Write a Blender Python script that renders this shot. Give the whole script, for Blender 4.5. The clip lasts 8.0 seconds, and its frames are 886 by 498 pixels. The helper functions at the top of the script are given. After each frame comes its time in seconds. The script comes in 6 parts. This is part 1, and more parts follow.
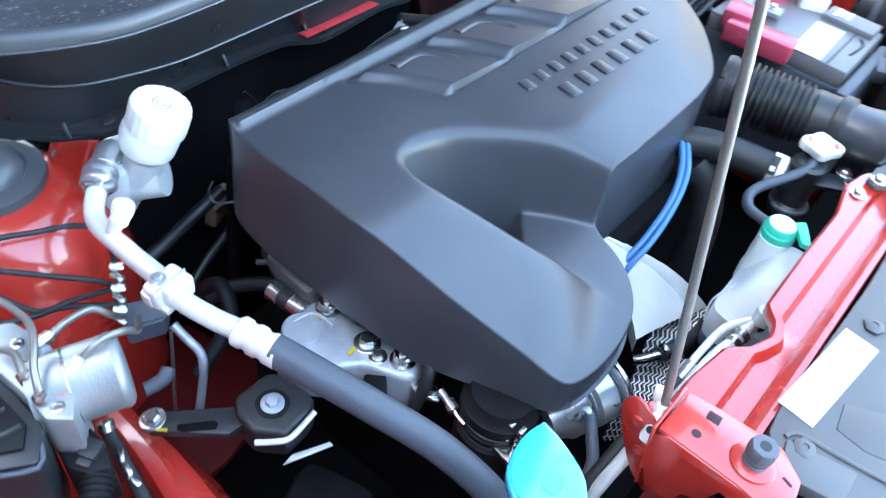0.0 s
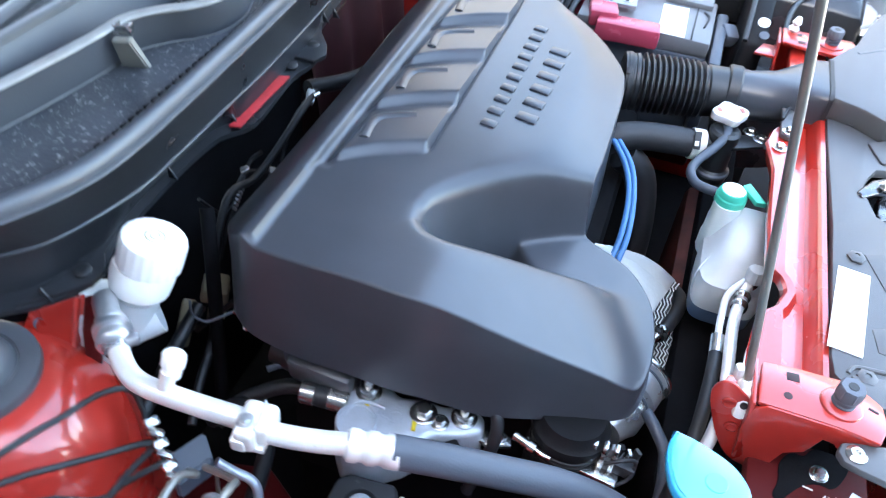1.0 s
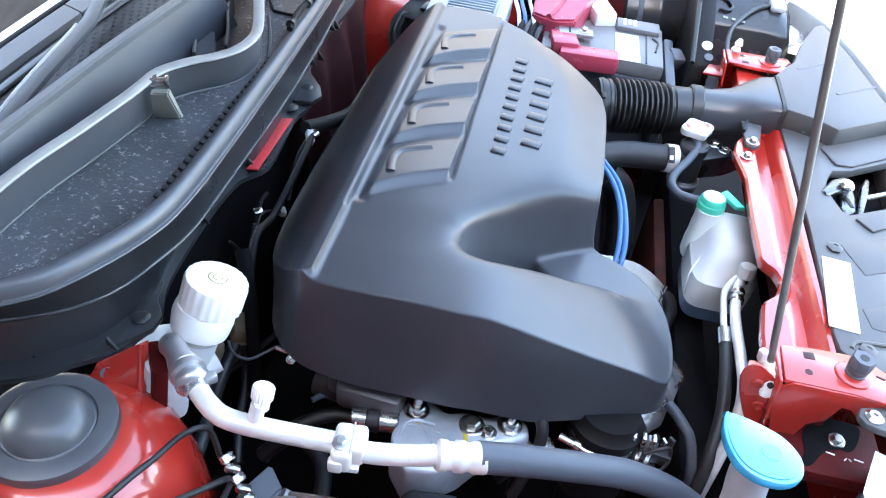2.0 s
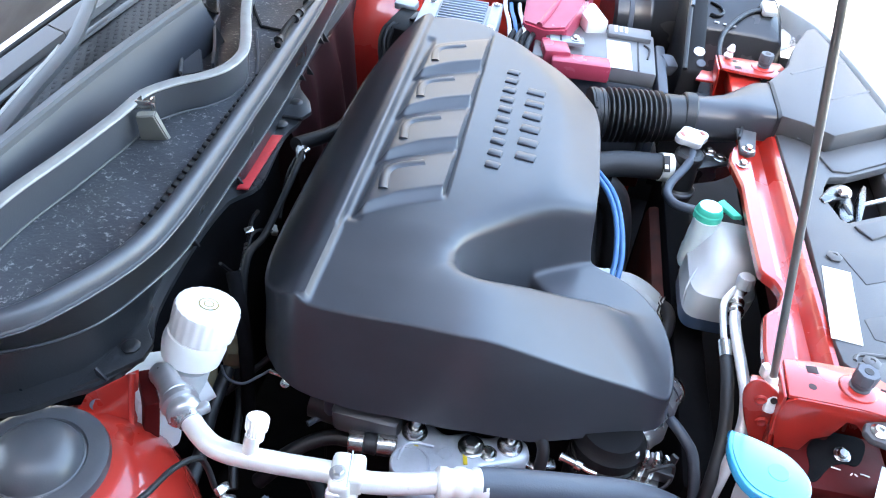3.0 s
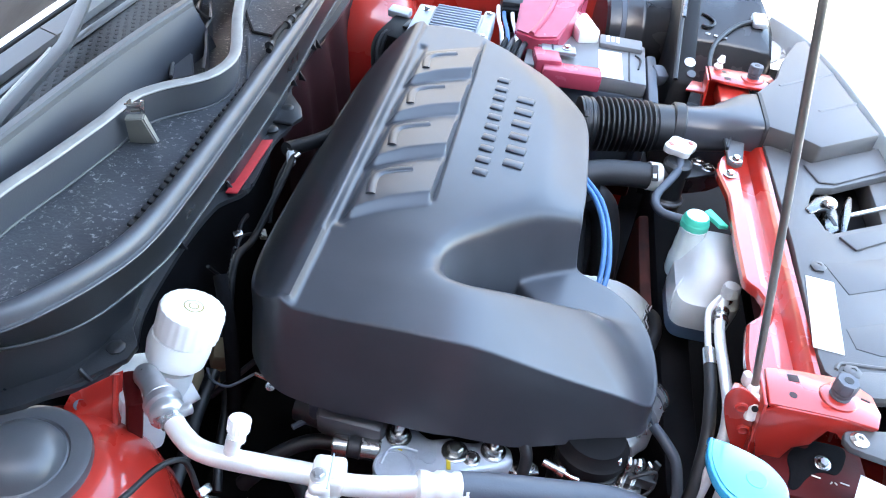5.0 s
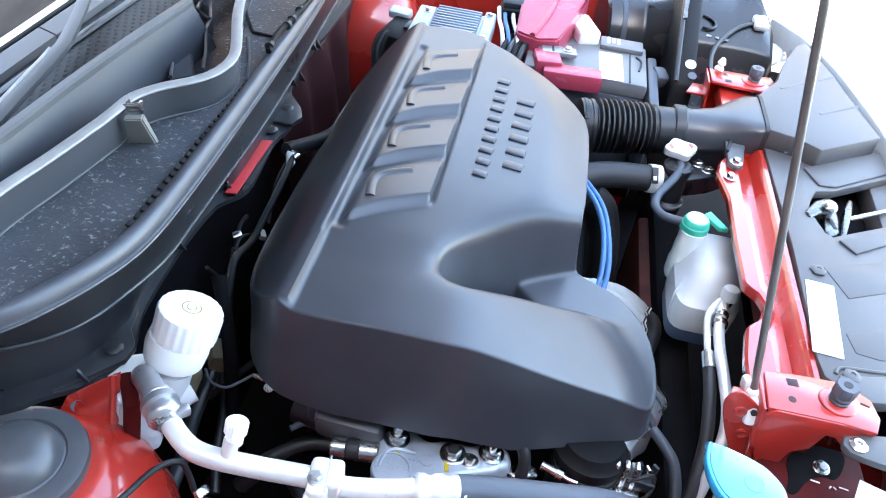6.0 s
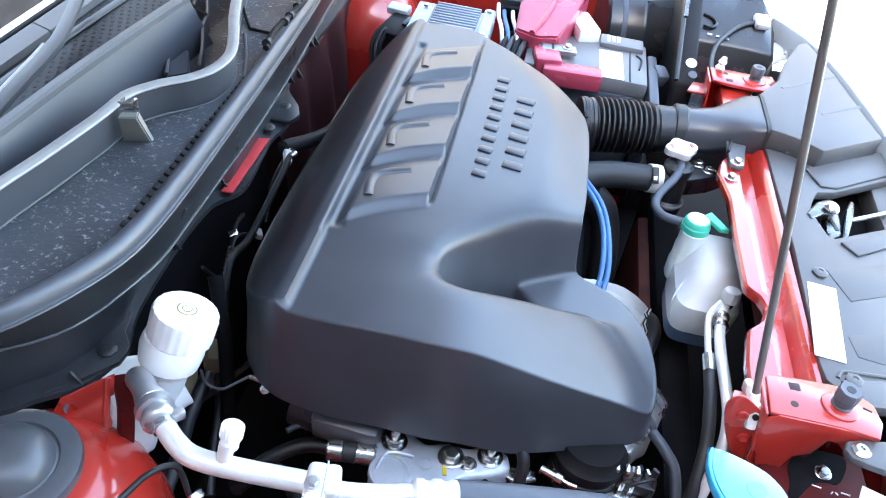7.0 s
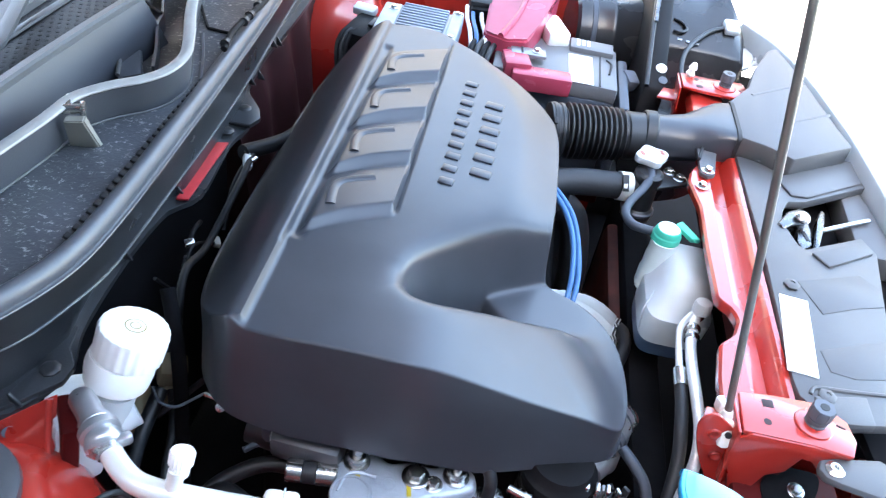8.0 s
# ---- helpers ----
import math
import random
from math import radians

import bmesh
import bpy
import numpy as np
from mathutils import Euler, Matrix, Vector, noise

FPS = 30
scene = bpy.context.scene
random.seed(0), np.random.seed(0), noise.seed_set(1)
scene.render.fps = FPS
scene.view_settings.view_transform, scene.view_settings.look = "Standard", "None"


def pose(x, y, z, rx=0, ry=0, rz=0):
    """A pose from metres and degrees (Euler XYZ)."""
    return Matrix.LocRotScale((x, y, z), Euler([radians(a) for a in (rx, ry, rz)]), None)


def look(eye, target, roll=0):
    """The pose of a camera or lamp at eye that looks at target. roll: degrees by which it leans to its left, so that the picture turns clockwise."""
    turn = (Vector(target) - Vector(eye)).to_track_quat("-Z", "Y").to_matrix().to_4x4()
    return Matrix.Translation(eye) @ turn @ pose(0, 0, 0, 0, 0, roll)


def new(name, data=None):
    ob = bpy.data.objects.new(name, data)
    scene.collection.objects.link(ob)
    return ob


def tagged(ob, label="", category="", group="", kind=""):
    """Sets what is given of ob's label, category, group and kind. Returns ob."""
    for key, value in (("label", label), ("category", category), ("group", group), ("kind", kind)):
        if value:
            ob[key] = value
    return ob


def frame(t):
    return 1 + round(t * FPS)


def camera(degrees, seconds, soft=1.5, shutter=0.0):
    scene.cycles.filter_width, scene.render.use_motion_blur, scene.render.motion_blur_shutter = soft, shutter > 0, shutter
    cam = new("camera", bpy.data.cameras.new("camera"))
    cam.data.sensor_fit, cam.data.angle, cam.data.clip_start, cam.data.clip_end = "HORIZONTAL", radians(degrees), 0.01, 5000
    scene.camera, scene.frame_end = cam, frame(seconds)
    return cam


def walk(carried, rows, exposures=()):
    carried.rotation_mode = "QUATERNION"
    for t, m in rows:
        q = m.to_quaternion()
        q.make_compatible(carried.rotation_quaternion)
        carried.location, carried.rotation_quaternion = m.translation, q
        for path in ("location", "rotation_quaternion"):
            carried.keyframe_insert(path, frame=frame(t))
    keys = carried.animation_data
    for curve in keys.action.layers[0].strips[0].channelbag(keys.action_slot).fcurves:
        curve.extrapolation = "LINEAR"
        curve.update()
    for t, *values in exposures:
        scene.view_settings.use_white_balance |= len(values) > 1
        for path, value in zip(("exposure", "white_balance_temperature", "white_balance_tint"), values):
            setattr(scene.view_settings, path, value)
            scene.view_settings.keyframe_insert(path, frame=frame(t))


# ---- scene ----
cam = camera(58.1, 8.0, soft=1.05, shutter=0.5)
PATH = [
    (0, (-0.029, -0.469, 1.514), (-0.813, 0.668, 0.067), 8.8),
    (0.2, (-0.067, -0.501, 1.501), (-0.762, 0.733, 0.088), 9.5),
    (0.5, (-0.168, -0.521, 1.482), (-0.686, 0.816, 0.088), 9.0),
    (0.7, (-0.211, -0.53, 1.493), (-0.642, 0.843, 0.105), 8.4),
    (1, (-0.262, -0.573, 1.526), (-0.631, 0.836, 0.155), 6.7),
    (1.2, (-0.306, -0.6, 1.54), (-0.595, 0.854, 0.197), 6.9),
    (1.5, (-0.364, -0.65, 1.541), (-0.56, 0.85, 0.232), 7.1),
    (1.7, (-0.392, -0.665, 1.544), (-0.552, 0.848, 0.245), 8.0),
    (2.8, (-0.401, -0.646, 1.546), (-0.561, 0.882, 0.264), 7.0),
    (3, (-0.404, -0.64, 1.548), (-0.549, 0.887, 0.265), 7.1),
    (3.5, (-0.399, -0.641, 1.548), (-0.537, 0.888, 0.266), 7.3),
    (4, (-0.395, -0.643, 1.548), (-0.531, 0.887, 0.267), 8.0),
    (4.5, (-0.396, -0.645, 1.549), (-0.528, 0.889, 0.273), 8.3),
    (4.7, (-0.391, -0.645, 1.55), (-0.534, 0.893, 0.279), 7.8),
    (5.8, (-0.389, -0.641, 1.552), (-0.527, 0.902, 0.287), 8.1),
    (6, (-0.389, -0.641, 1.552), (-0.532, 0.9, 0.284), 8.1),
    (6.5, (-0.39, -0.636, 1.55), (-0.53, 0.901, 0.278), 8.4),
    (7, (-0.394, -0.629, 1.549), (-0.526, 0.907, 0.274), 8.6),
    (7.5, (-0.399, -0.615, 1.545), (-0.501, 0.918, 0.265), 9.2),
    (8, (-0.395, -0.593, 1.538), (-0.45, 0.954, 0.273), 10.6),
]
walk(cam, [(t, look(eye, target, roll)) for t, eye, target, roll in PATH], exposures=((0.0, 4.56, 6880, 2), (1.5, 4.54, 7450, 7), (8.0, 4.54, 7500, 7)))

# ---- world and sun ----
world = bpy.data.worlds.new("sky")
scene.world = world
world.use_nodes = True
nt = world.node_tree
sky = nt.nodes.new("ShaderNodeTexSky")
sky.sky_type, sky.sun_disc = "NISHITA", False
sky.sun_elevation, sky.sun_rotation = radians(35), radians(-159)
sky.air_density, sky.dust_density, sky.ozone_density = 1.0, 2.0, 1.0
nt.links.new(sky.outputs[0], nt.nodes["Background"].inputs[0])
nt.nodes["Background"].inputs[1].default_value = 0.15
sun_data = bpy.data.lights.new("sun", "SUN")
sun_data.energy, sun_data.angle, sun_data.color = 4.0, radians(0.6), (1.0, 0.96, 0.91)
sun = new("sun", sun_data)
sun.matrix_world = look((-3.0, -8.0, 5.98), (0, 0, 0))


# ---- materials ----
def mat(name, rgb, rough=0.5, metal=0.0, var=0.15, scale=14.0, bump=0.1, grain=350.0, coat=0.0, stain=None, stain_at=0.62, rvar=0.12, transmission=0.0, sss=0.0, spec=0.5):
    """A surface with large blotches, fine grain, uneven gloss and, if wanted, stains or dust."""
    m = bpy.data.materials.new(name)
    m.use_nodes = True
    n, l = m.node_tree.nodes, m.node_tree.links
    b = n["Principled BSDF"]
    co = n.new("ShaderNodeTexCoord")
    big, fine = n.new("ShaderNodeTexNoise"), n.new("ShaderNodeTexNoise")
    big.inputs["Scale"].default_value, big.inputs["Detail"].default_value = scale, 5
    fine.inputs["Scale"].default_value, fine.inputs["Detail"].default_value = grain, 2
    for t in (big, fine):
        l.new(co.outputs["Object"], t.inputs["Vector"])
    ramp = n.new("ShaderNodeValToRGB")
    ramp.color_ramp.elements[0].position, ramp.color_ramp.elements[1].position = 0.3, 0.72
    ramp.color_ramp.elements[0].color = (*[c * (1 - var) for c in rgb], 1)
    ramp.color_ramp.elements[1].color = (*[min(1, c * (1 + var)) for c in rgb], 1)
    l.new(big.outputs[0], ramp.inputs[0])
    colour = ramp.outputs[0]
    rough_map = n.new("ShaderNodeMapRange")
    rough_map.inputs[3].default_value, rough_map.inputs[4].default_value = max(0.02, rough - rvar), min(1, rough + rvar)
    l.new(big.outputs[0], rough_map.inputs[0])
    rough_out = rough_map.outputs[0]
    if stain:
        spot = n.new("ShaderNodeTexNoise")
        spot.inputs["Scale"].default_value, spot.inputs["Detail"].default_value, spot.inputs["Roughness"].default_value = stain[3], 8, 0.75
        l.new(co.outputs["Object"], spot.inputs["Vector"])
        edge = n.new("ShaderNodeMapRange")
        edge.inputs[1].default_value, edge.inputs[2].default_value = stain_at, stain_at + 0.08
        l.new(spot.outputs[0], edge.inputs[0])
        mix = n.new("ShaderNodeMix")
        mix.data_type = "RGBA"
        l.new(edge.outputs[0], mix.inputs[0])
        l.new(colour, mix.inputs[6])
        mix.inputs[7].default_value = (*stain[:3], 1)
        colour = mix.outputs[2]
    l.new(colour, b.inputs["Base Color"])
    l.new(rough_out, b.inputs["Roughness"])
    b.inputs["Metallic"].default_value = metal
    b.inputs["Coat Weight"].default_value = coat
    b.inputs["Coat Roughness"].default_value = 0.06
    b.inputs["Transmission Weight"].default_value = transmission
    b.inputs["Subsurface Weight"].default_value = sss
    b.inputs["Subsurface Radius"].default_value = (0.01, 0.01, 0.01)
    b.inputs["Specular IOR Level"].default_value = spec
    if bump:
        bp = n.new("ShaderNodeBump")
        bp.inputs["Strength"].default_value, bp.inputs["Distance"].default_value = bump, 0.001
        l.new(fine.outputs[0], bp.inputs["Height"])
        l.new(bp.outputs[0], b.inputs["Normal"])
    return m


COVER = mat("moulded_cover_plastic", (0.046, 0.050, 0.060), 0.30, var=0.16, scale=9, bump=0.05, grain=700, rvar=0.03, spec=0.5)
BLACK = mat("black_plastic", (0.016, 0.017, 0.019), 0.42, var=0.25, bump=0.2, grain=600, stain=(0.06, 0.058, 0.055, 30), stain_at=0.66)
COWL = mat("dusty_cowl_plastic", (0.020, 0.021, 0.024), 0.30, var=0.25, scale=7, bump=0.25, grain=500, stain=(0.06, 0.057, 0.054, 24), stain_at=0.66)
GUTTER = mat("gutter_plastic_with_dirt", (0.066, 0.070, 0.080), 0.38, var=0.3, scale=9, bump=0.5, grain=260, stain=(0.36, 0.35, 0.34, 170), stain_at=0.56)
BAFFLE = mat("smooth_baffle_plastic", (0.062, 0.067, 0.077), 0.34, var=0.15, scale=7, bump=0.15, grain=400, spec=0.6)
PANEL = mat("grey_shield_plastic", (0.092, 0.093, 0.096), 0.48, var=0.12, scale=8, bump=0.25, grain=700)
RUBBER = mat("black_rubber", (0.014, 0.014, 0.016), 0.55, var=0.2, bump=0.2, grain=400)
SMOOTHRUBBER = mat("smooth_moulded_rubber", (0.065, 0.068, 0.075), 0.34, var=0.15, scale=20, bump=0.1, grain=500)
GREYRUBBER = mat("grey_rubber", (0.09, 0.10, 0.12), 0.55, var=0.15, bump=0.15)
HOSE = mat("grey_hose_rubber", (0.052, 0.063, 0.082), 0.5, var=0.15, bump=0.2, grain=500)
RED = mat("red_car_paint", (0.46, 0.028, 0.019), 0.28, var=0.12, scale=5, bump=0.16, grain=40, coat=1.0, stain=(0.45, 0.05, 0.04, 18), stain_at=0.66)
BROWN = mat("dark_red_brown_plastic", (0.075, 0.018, 0.012), 0.6, var=0.5, scale=18, bump=0.2, spec=0.2)
MAROON = mat("dark_maroon", (0.030, 0.009, 0.010), 0.45, var=0.35, scale=16, bump=0.15, spec=0.3)
# Darker copy of the red for low sheet metal; shade is in the colour.
DARKRED = mat("deep_shade_red", (0.07, 0.006, 0.006), 0.5, var=0.25, scale=8, bump=0.1, spec=0.12)
REFLECT = mat("red_strip", (0.50, 0.035, 0.04), 0.4, var=0.2, scale=60, bump=0.2)
PINK = mat("red_plastic_cover", (0.44, 0.055, 0.095), 0.25, var=0.12, scale=20, bump=0.05)
WHITE = mat("white_plastic", (0.90, 0.90, 0.87), 0.4, var=0.05, scale=20, bump=0.05, sss=0.1)
MILK = mat("milky_bottle_plastic", (0.58, 0.62, 0.64), 0.35, var=0.08, scale=12, bump=0.05)
NECK = mat("pale_milky_plastic", (0.66, 0.76, 0.76), 0.35, var=0.06, scale=20, bump=0.05)
COOLANT = mat("coolant_filled_plastic", (0.055, 0.095, 0.16), 0.3, var=0.15, scale=20, bump=0.05)
GREEN = mat("green_plastic", (0.05, 0.60, 0.42), 0.4, var=0.1, bump=0.05)
BLUE = mat("blue_cap_plastic", (0.02, 0.46, 0.80), 0.16, var=0.06, bump=0.02, coat=1.0, rvar=0.04, spec=1.0)
PAPER = mat("sticker_paper", (0.78, 0.77, 0.73), 0.5, var=0.04, bump=0.05)
# Near-black for deep parts; the bay's shade is put into this colour.
DEEPSHADE = mat("deep_shade_black", (0.007, 0.007, 0.008), 0.8, var=0.4, bump=0.3, spec=0.06)
BATTERY = mat("battery_grey", (0.15, 0.15, 0.155), 0.45, var=0.12, scale=20, bump=0.1)
CAPWHITE = mat("lacquered_white_metal", (0.78, 0.77, 0.75), 0.35, metal=0.2, var=0.05, bump=0.05)
TRIM = mat("pale_trim", (0.30, 0.34, 0.37), 0.3, var=0.1, bump=0.05)
LIP = mat("pale_grey_lip_rubber", (0.30, 0.295, 0.285), 0.5, var=0.15, scale=40, bump=0.15, grain=300)
LUG = mat("beige_lug_plastic", (0.26, 0.25, 0.22), 0.5, var=0.1, bump=0.1)
GREYPRINT = mat("grey_print", (0.35, 0.36, 0.38), 0.5, bump=0)
YELLOWPRINT = mat("yellow_print", (0.24, 0.20, 0.05), 0.5, bump=0)
REDPRINT = mat("red_print", (0.45, 0.16, 0.12), 0.5, bump=0)
ALU = mat("brushed_aluminium", (0.80, 0.80, 0.78), 0.36, metal=0.4, var=0.08, scale=30, bump=0.1, grain=250, stain=(0.55, 0.55, 0.53, 40), stain_at=0.64)
CAST = mat("cast_aluminium", (0.44, 0.48, 0.53), 0.42, metal=0.45, var=0.18, scale=25, bump=0.5, grain=300)
PIPESTEEL = mat("dull_pipe_metal", (0.46, 0.47, 0.49), 0.3, metal=0.75, var=0.15, scale=40, bump=0.15, grain=250)
FOIL = mat("bright_foil_crease", (0.72, 0.73, 0.72), 0.35, metal=0.4, var=0.2, scale=120, bump=0.3)
STEEL = mat("zinc_steel", (0.50, 0.50, 0.49), 0.24, metal=0.95, var=0.12, scale=60, bump=0.1)
ROD = mat("grey_rod_steel", (0.24, 0.23, 0.21), 0.34, metal=0.6, var=0.12, scale=40, bump=0.1)
LATCH = mat("worn_zinc_latch", (0.17, 0.17, 0.175), 0.28, metal=1.0, var=0.3, scale=60, bump=0.2)
DULLCAST = mat("dull_cast_metal", (0.30, 0.31, 0.32), 0.4, metal=0.5, var=0.15, scale=25, bump=0.3, grain=300)
ECUCAST = mat("blue_grey_cast_case", (0.26, 0.31, 0.37), 0.4, metal=0.4, var=0.15, scale=30, bump=0.3, grain=300)
DARKSTEEL = mat("dark_steel", (0.022, 0.023, 0.025), 0.5, metal=0.2, var=0.3, scale=30, bump=0.3)
SHIELD = mat("pressed_foil_shield", (0.56, 0.57, 0.55), 0.40, metal=0.25, var=0.1, scale=15, bump=0.6, grain=160)
BLUEHOSE = mat("blue_hose", (0.05, 0.17, 0.38), 0.4, var=0.12, bump=0.1)
YELLOW = mat("yellow_paint_mark", (0.55, 0.40, 0.02), 0.5, bump=0.1)
BEIGE = mat("beige_foam", (0.30, 0.26, 0.17), 0.8, var=0.2, bump=0.4)
INK = mat("deep_black_plastic", (0.008, 0.008, 0.009), 0.55, var=0.3, bump=0.2, grain=500, spec=0.16)
FILM = mat("cyan_cap_film", (0.03, 0.50, 0.62), 0.25, var=0.05, scale=30, bump=0.03, coat=1.0, rvar=0.03, spec=0.8)
# Pale base colour stands in for bright sky glare on the windscreen.
GLASS = mat("sky_glare_glass", (0.86, 0.86, 0.85), 0.12, var=0.05, bump=0.0, rvar=0.02, coat=0.5)
FELT = mat("grey_felt", (0.15, 0.14, 0.145), 0.9, var=0.3, bump=0.4, grain=220, spec=0.1)
BACKPANEL = mat("dark_blue_grey_plastic", (0.034, 0.037, 0.046), 0.36, var=0.15, scale=6, bump=0.08, grain=500, spec=0.5)
GLOSSBLACK = mat("glossy_black_housing_plastic", (0.020, 0.021, 0.024), 0.26, var=0.25, scale=10, bump=0.08, grain=300, spec=0.5)
LENS = mat("clear_lamp_lens", (0.46, 0.49, 0.53), 0.12, var=0.08, bump=0.0, coat=0.5)
# Dark finish for the two unseen walls added to hold back light.
WALLM = mat("dark_blocker_render", (0.06, 0.062, 0.068), 0.8, var=0.12, scale=2, bump=0.4, grain=90)
GROUNDM = mat("pale_concrete", (0.36, 0.36, 0.36), 0.8, var=0.12, scale=0.6, bump=0.4, grain=60, stain=(0.26, 0.26, 0.255, 3.0))


# ---- building helpers ----
def place(name, at, label, category, group="", kind=""):
    e = new(name)
    e.location = at
    e.empty_display_size = 0.02
    return tagged(e, label, category, group, kind)


def finish(name, bm, material, smooth=35):
    bmesh.ops.recalc_face_normals(bm, faces=bm.faces)
    me = bpy.data.meshes.new(name)
    for f in bm.faces:
        f.smooth = True
    bm.to_mesh(me)
    bm.free()
    me.materials.append(material)
    me.set_sharp_from_angle(angle=radians(smooth))
    return me


def part(name, bm, material, parent, label="", smooth=35):
    """One mesh under a thing or a part, drawn in world places."""
    ob = new(name, finish(name, bm, material, smooth))
    ob.parent = parent
    m, up = Matrix.Identity(4), parent
    while up:
        m = Matrix.Translation(up.location) @ m
        up = up.parent if up.parent and up.type == "EMPTY" else None
    ob.matrix_parent_inverse = m.inverted()
    return tagged(ob, label) if label else ob


def solid(name, bm, material, label, category, kind="", group="", smooth=35):
    return tagged(new(name, finish(name, bm, material, smooth)), label, category, group, kind)


def join(bm, src):
    me = bpy.data.meshes.new("tmp")
    src.to_mesh(me)
    src.free()
    bm.from_mesh(me)
    bpy.data.meshes.remove(me)
    return bm


def box(c, s, bevel=0.002, rot=(0, 0, 0), bm=None, seg=2):
    b = bmesh.new()
    bmesh.ops.create_cube(b, size=1)
    bmesh.ops.transform(b, matrix=Matrix.Diagonal((*s, 1)), verts=b.verts)
    if bevel:
        bmesh.ops.bevel(b, geom=b.edges[:], offset=bevel, segments=seg, affect="EDGES", profile=0.5)
    bmesh.ops.transform(b, matrix=pose(*c, *rot), verts=b.verts)
    return join(bm, b) if bm else b


def prism(poly, z0, z1, bevel=0.002, bm=None, m=None, seg=2):
    b = bmesh.new()
    f = b.faces.new([b.verts.new((x, y, z0)) for x, y in poly])
    up = bmesh.ops.extrude_face_region(b, geom=[f])
    bmesh.ops.translate(b, vec=(0, 0, z1 - z0), verts=[v for v in up["geom"] if isinstance(v, bmesh.types.BMVert)])
    bmesh.ops.recalc_face_normals(b, faces=b.faces)
    if bevel:
        bmesh.ops.bevel(b, geom=b.edges[:], offset=bevel, segments=seg, affect="EDGES", profile=0.5)
    if m is not None:
        bmesh.ops.transform(b, matrix=m, verts=b.verts)
    return join(bm, b) if bm else b


def curve(pts, step=6, closed=False):
    """Catmull-Rom through points."""
    p = [Vector(q) for q in pts]
    n, out = len(p), []
    for i in range(n if closed else n - 1):
        a, b, c, d = (p[(i - 1) % n], p[i], p[(i + 1) % n], p[(i + 2) % n]) if closed else (p[max(i - 1, 0)], p[i], p[i + 1], p[min(i + 2, n - 1)])
        for k in range(step):
            t = k / step
            out.append(0.5 * ((2 * b) + (c - a) * t + (2 * a - 5 * b + 4 * c - d) * t * t + (3 * b - a - 3 * c + d) * t ** 3))
    return out if closed else out + [p[-1]]


def tube(pts, r, seg=12, step=6, bm=None, flat=1.0, ends=True):
    """A round tube along a smooth path; r is one radius or one for each point of the path."""
    line = curve(pts, step) if step > 1 else [Vector(q) for q in pts]
    b = bmesh.new()
    rings, side = [], None
    for i, q in enumerate(line):
        d = (line[min(i + 1, len(line) - 1)] - line[max(i - 1, 0)]).normalized()
        if side is None:
            side = d.orthogonal().normalized() if abs(d.z) > 0.9 else d.cross(Vector((0, 0, 1))).normalized()
        side = (side - d * side.dot(d)).normalized()
        up = side.cross(d)
        rr = r(i / (len(line) - 1)) if callable(r) else r
        rings.append([b.verts.new(q + rr * (math.cos(a) * side + flat * math.sin(a) * up)) for a in [2 * math.pi * k / seg for k in range(seg)]])
    for u, v in zip(rings, rings[1:]):
        for k in range(seg):
            b.faces.new((u[k], u[(k + 1) % seg], v[(k + 1) % seg], v[k]))
    if ends:
        b.faces.new(rings[0][::-1])
        b.faces.new(rings[-1])
    return join(bm, b) if bm else b


def lathe(profile, at, axis=(0, 0, 1), seg=28, bm=None, wave=0.0, count=0):
    """A turned shape: pairs of radius and height along the axis; wave: ribs round it."""
    b = bmesh.new()
    q = Vector(axis).normalized().to_track_quat("Z", "X").to_matrix().to_4x4()
    m = Matrix.Translation(at) @ q
    rings = []
    for r, h in profile:
        rings.append([b.verts.new(m @ Vector(((r + (wave if count and r > 0.6 * max(p[0] for p in profile) else 0) * math.cos(count * a)) * math.cos(a), r * math.sin(a) + (wave if count and r > 0.6 * max(p[0] for p in profile) else 0) * math.cos(count * a) * math.sin(a), h))) for a in [2 * math.pi * k / seg for k in range(seg)]])
    for u, v in zip(rings, rings[1:]):
        for k in range(seg):
            b.faces.new((u[k], u[(k + 1) % seg], v[(k + 1) % seg], v[k]))
    b.faces.new(rings[0][::-1])
    b.faces.new(rings[-1])
    return join(bm, b) if bm else b


def hexbolt(at, r=0.007, axis=(0, 0, 1), bm=None):
    b = lathe([(r * 1.7, 0), (r * 1.7, r * 0.25), (r * 1.5, r * 0.35), (r * 1.02, r * 0.36)], at, axis, 18)
    lathe([(r * 1.05, r * 0.3), (r * 1.05, r * 1.0), (r * 0.85, r * 1.2)], at, axis, 6, b)
    return join(bm, b) if bm else b


def loft(sections, bm=None, closed=True, caps=True):
    """A skin over rings of points that all have the same count."""
    b = bmesh.new()
    rings = [[b.verts.new(p) for p in s] for s in sections]
    n = len(rings[0])
    for u, v in zip(rings, rings[1:]):
        for k in range(n if closed else n - 1):
            b.faces.new((u[k], u[(k + 1) % n], v[(k + 1) % n], v[k]))
    if caps and closed:
        b.faces.new(rings[0][::-1])
        b.faces.new(rings[-1])
    return join(bm, b) if bm else b


def thick(bm, t):
    bmesh.ops.recalc_face_normals(bm, faces=bm.faces)
    bmesh.ops.solidify(bm, geom=bm.faces[:], thickness=t)
    return bm


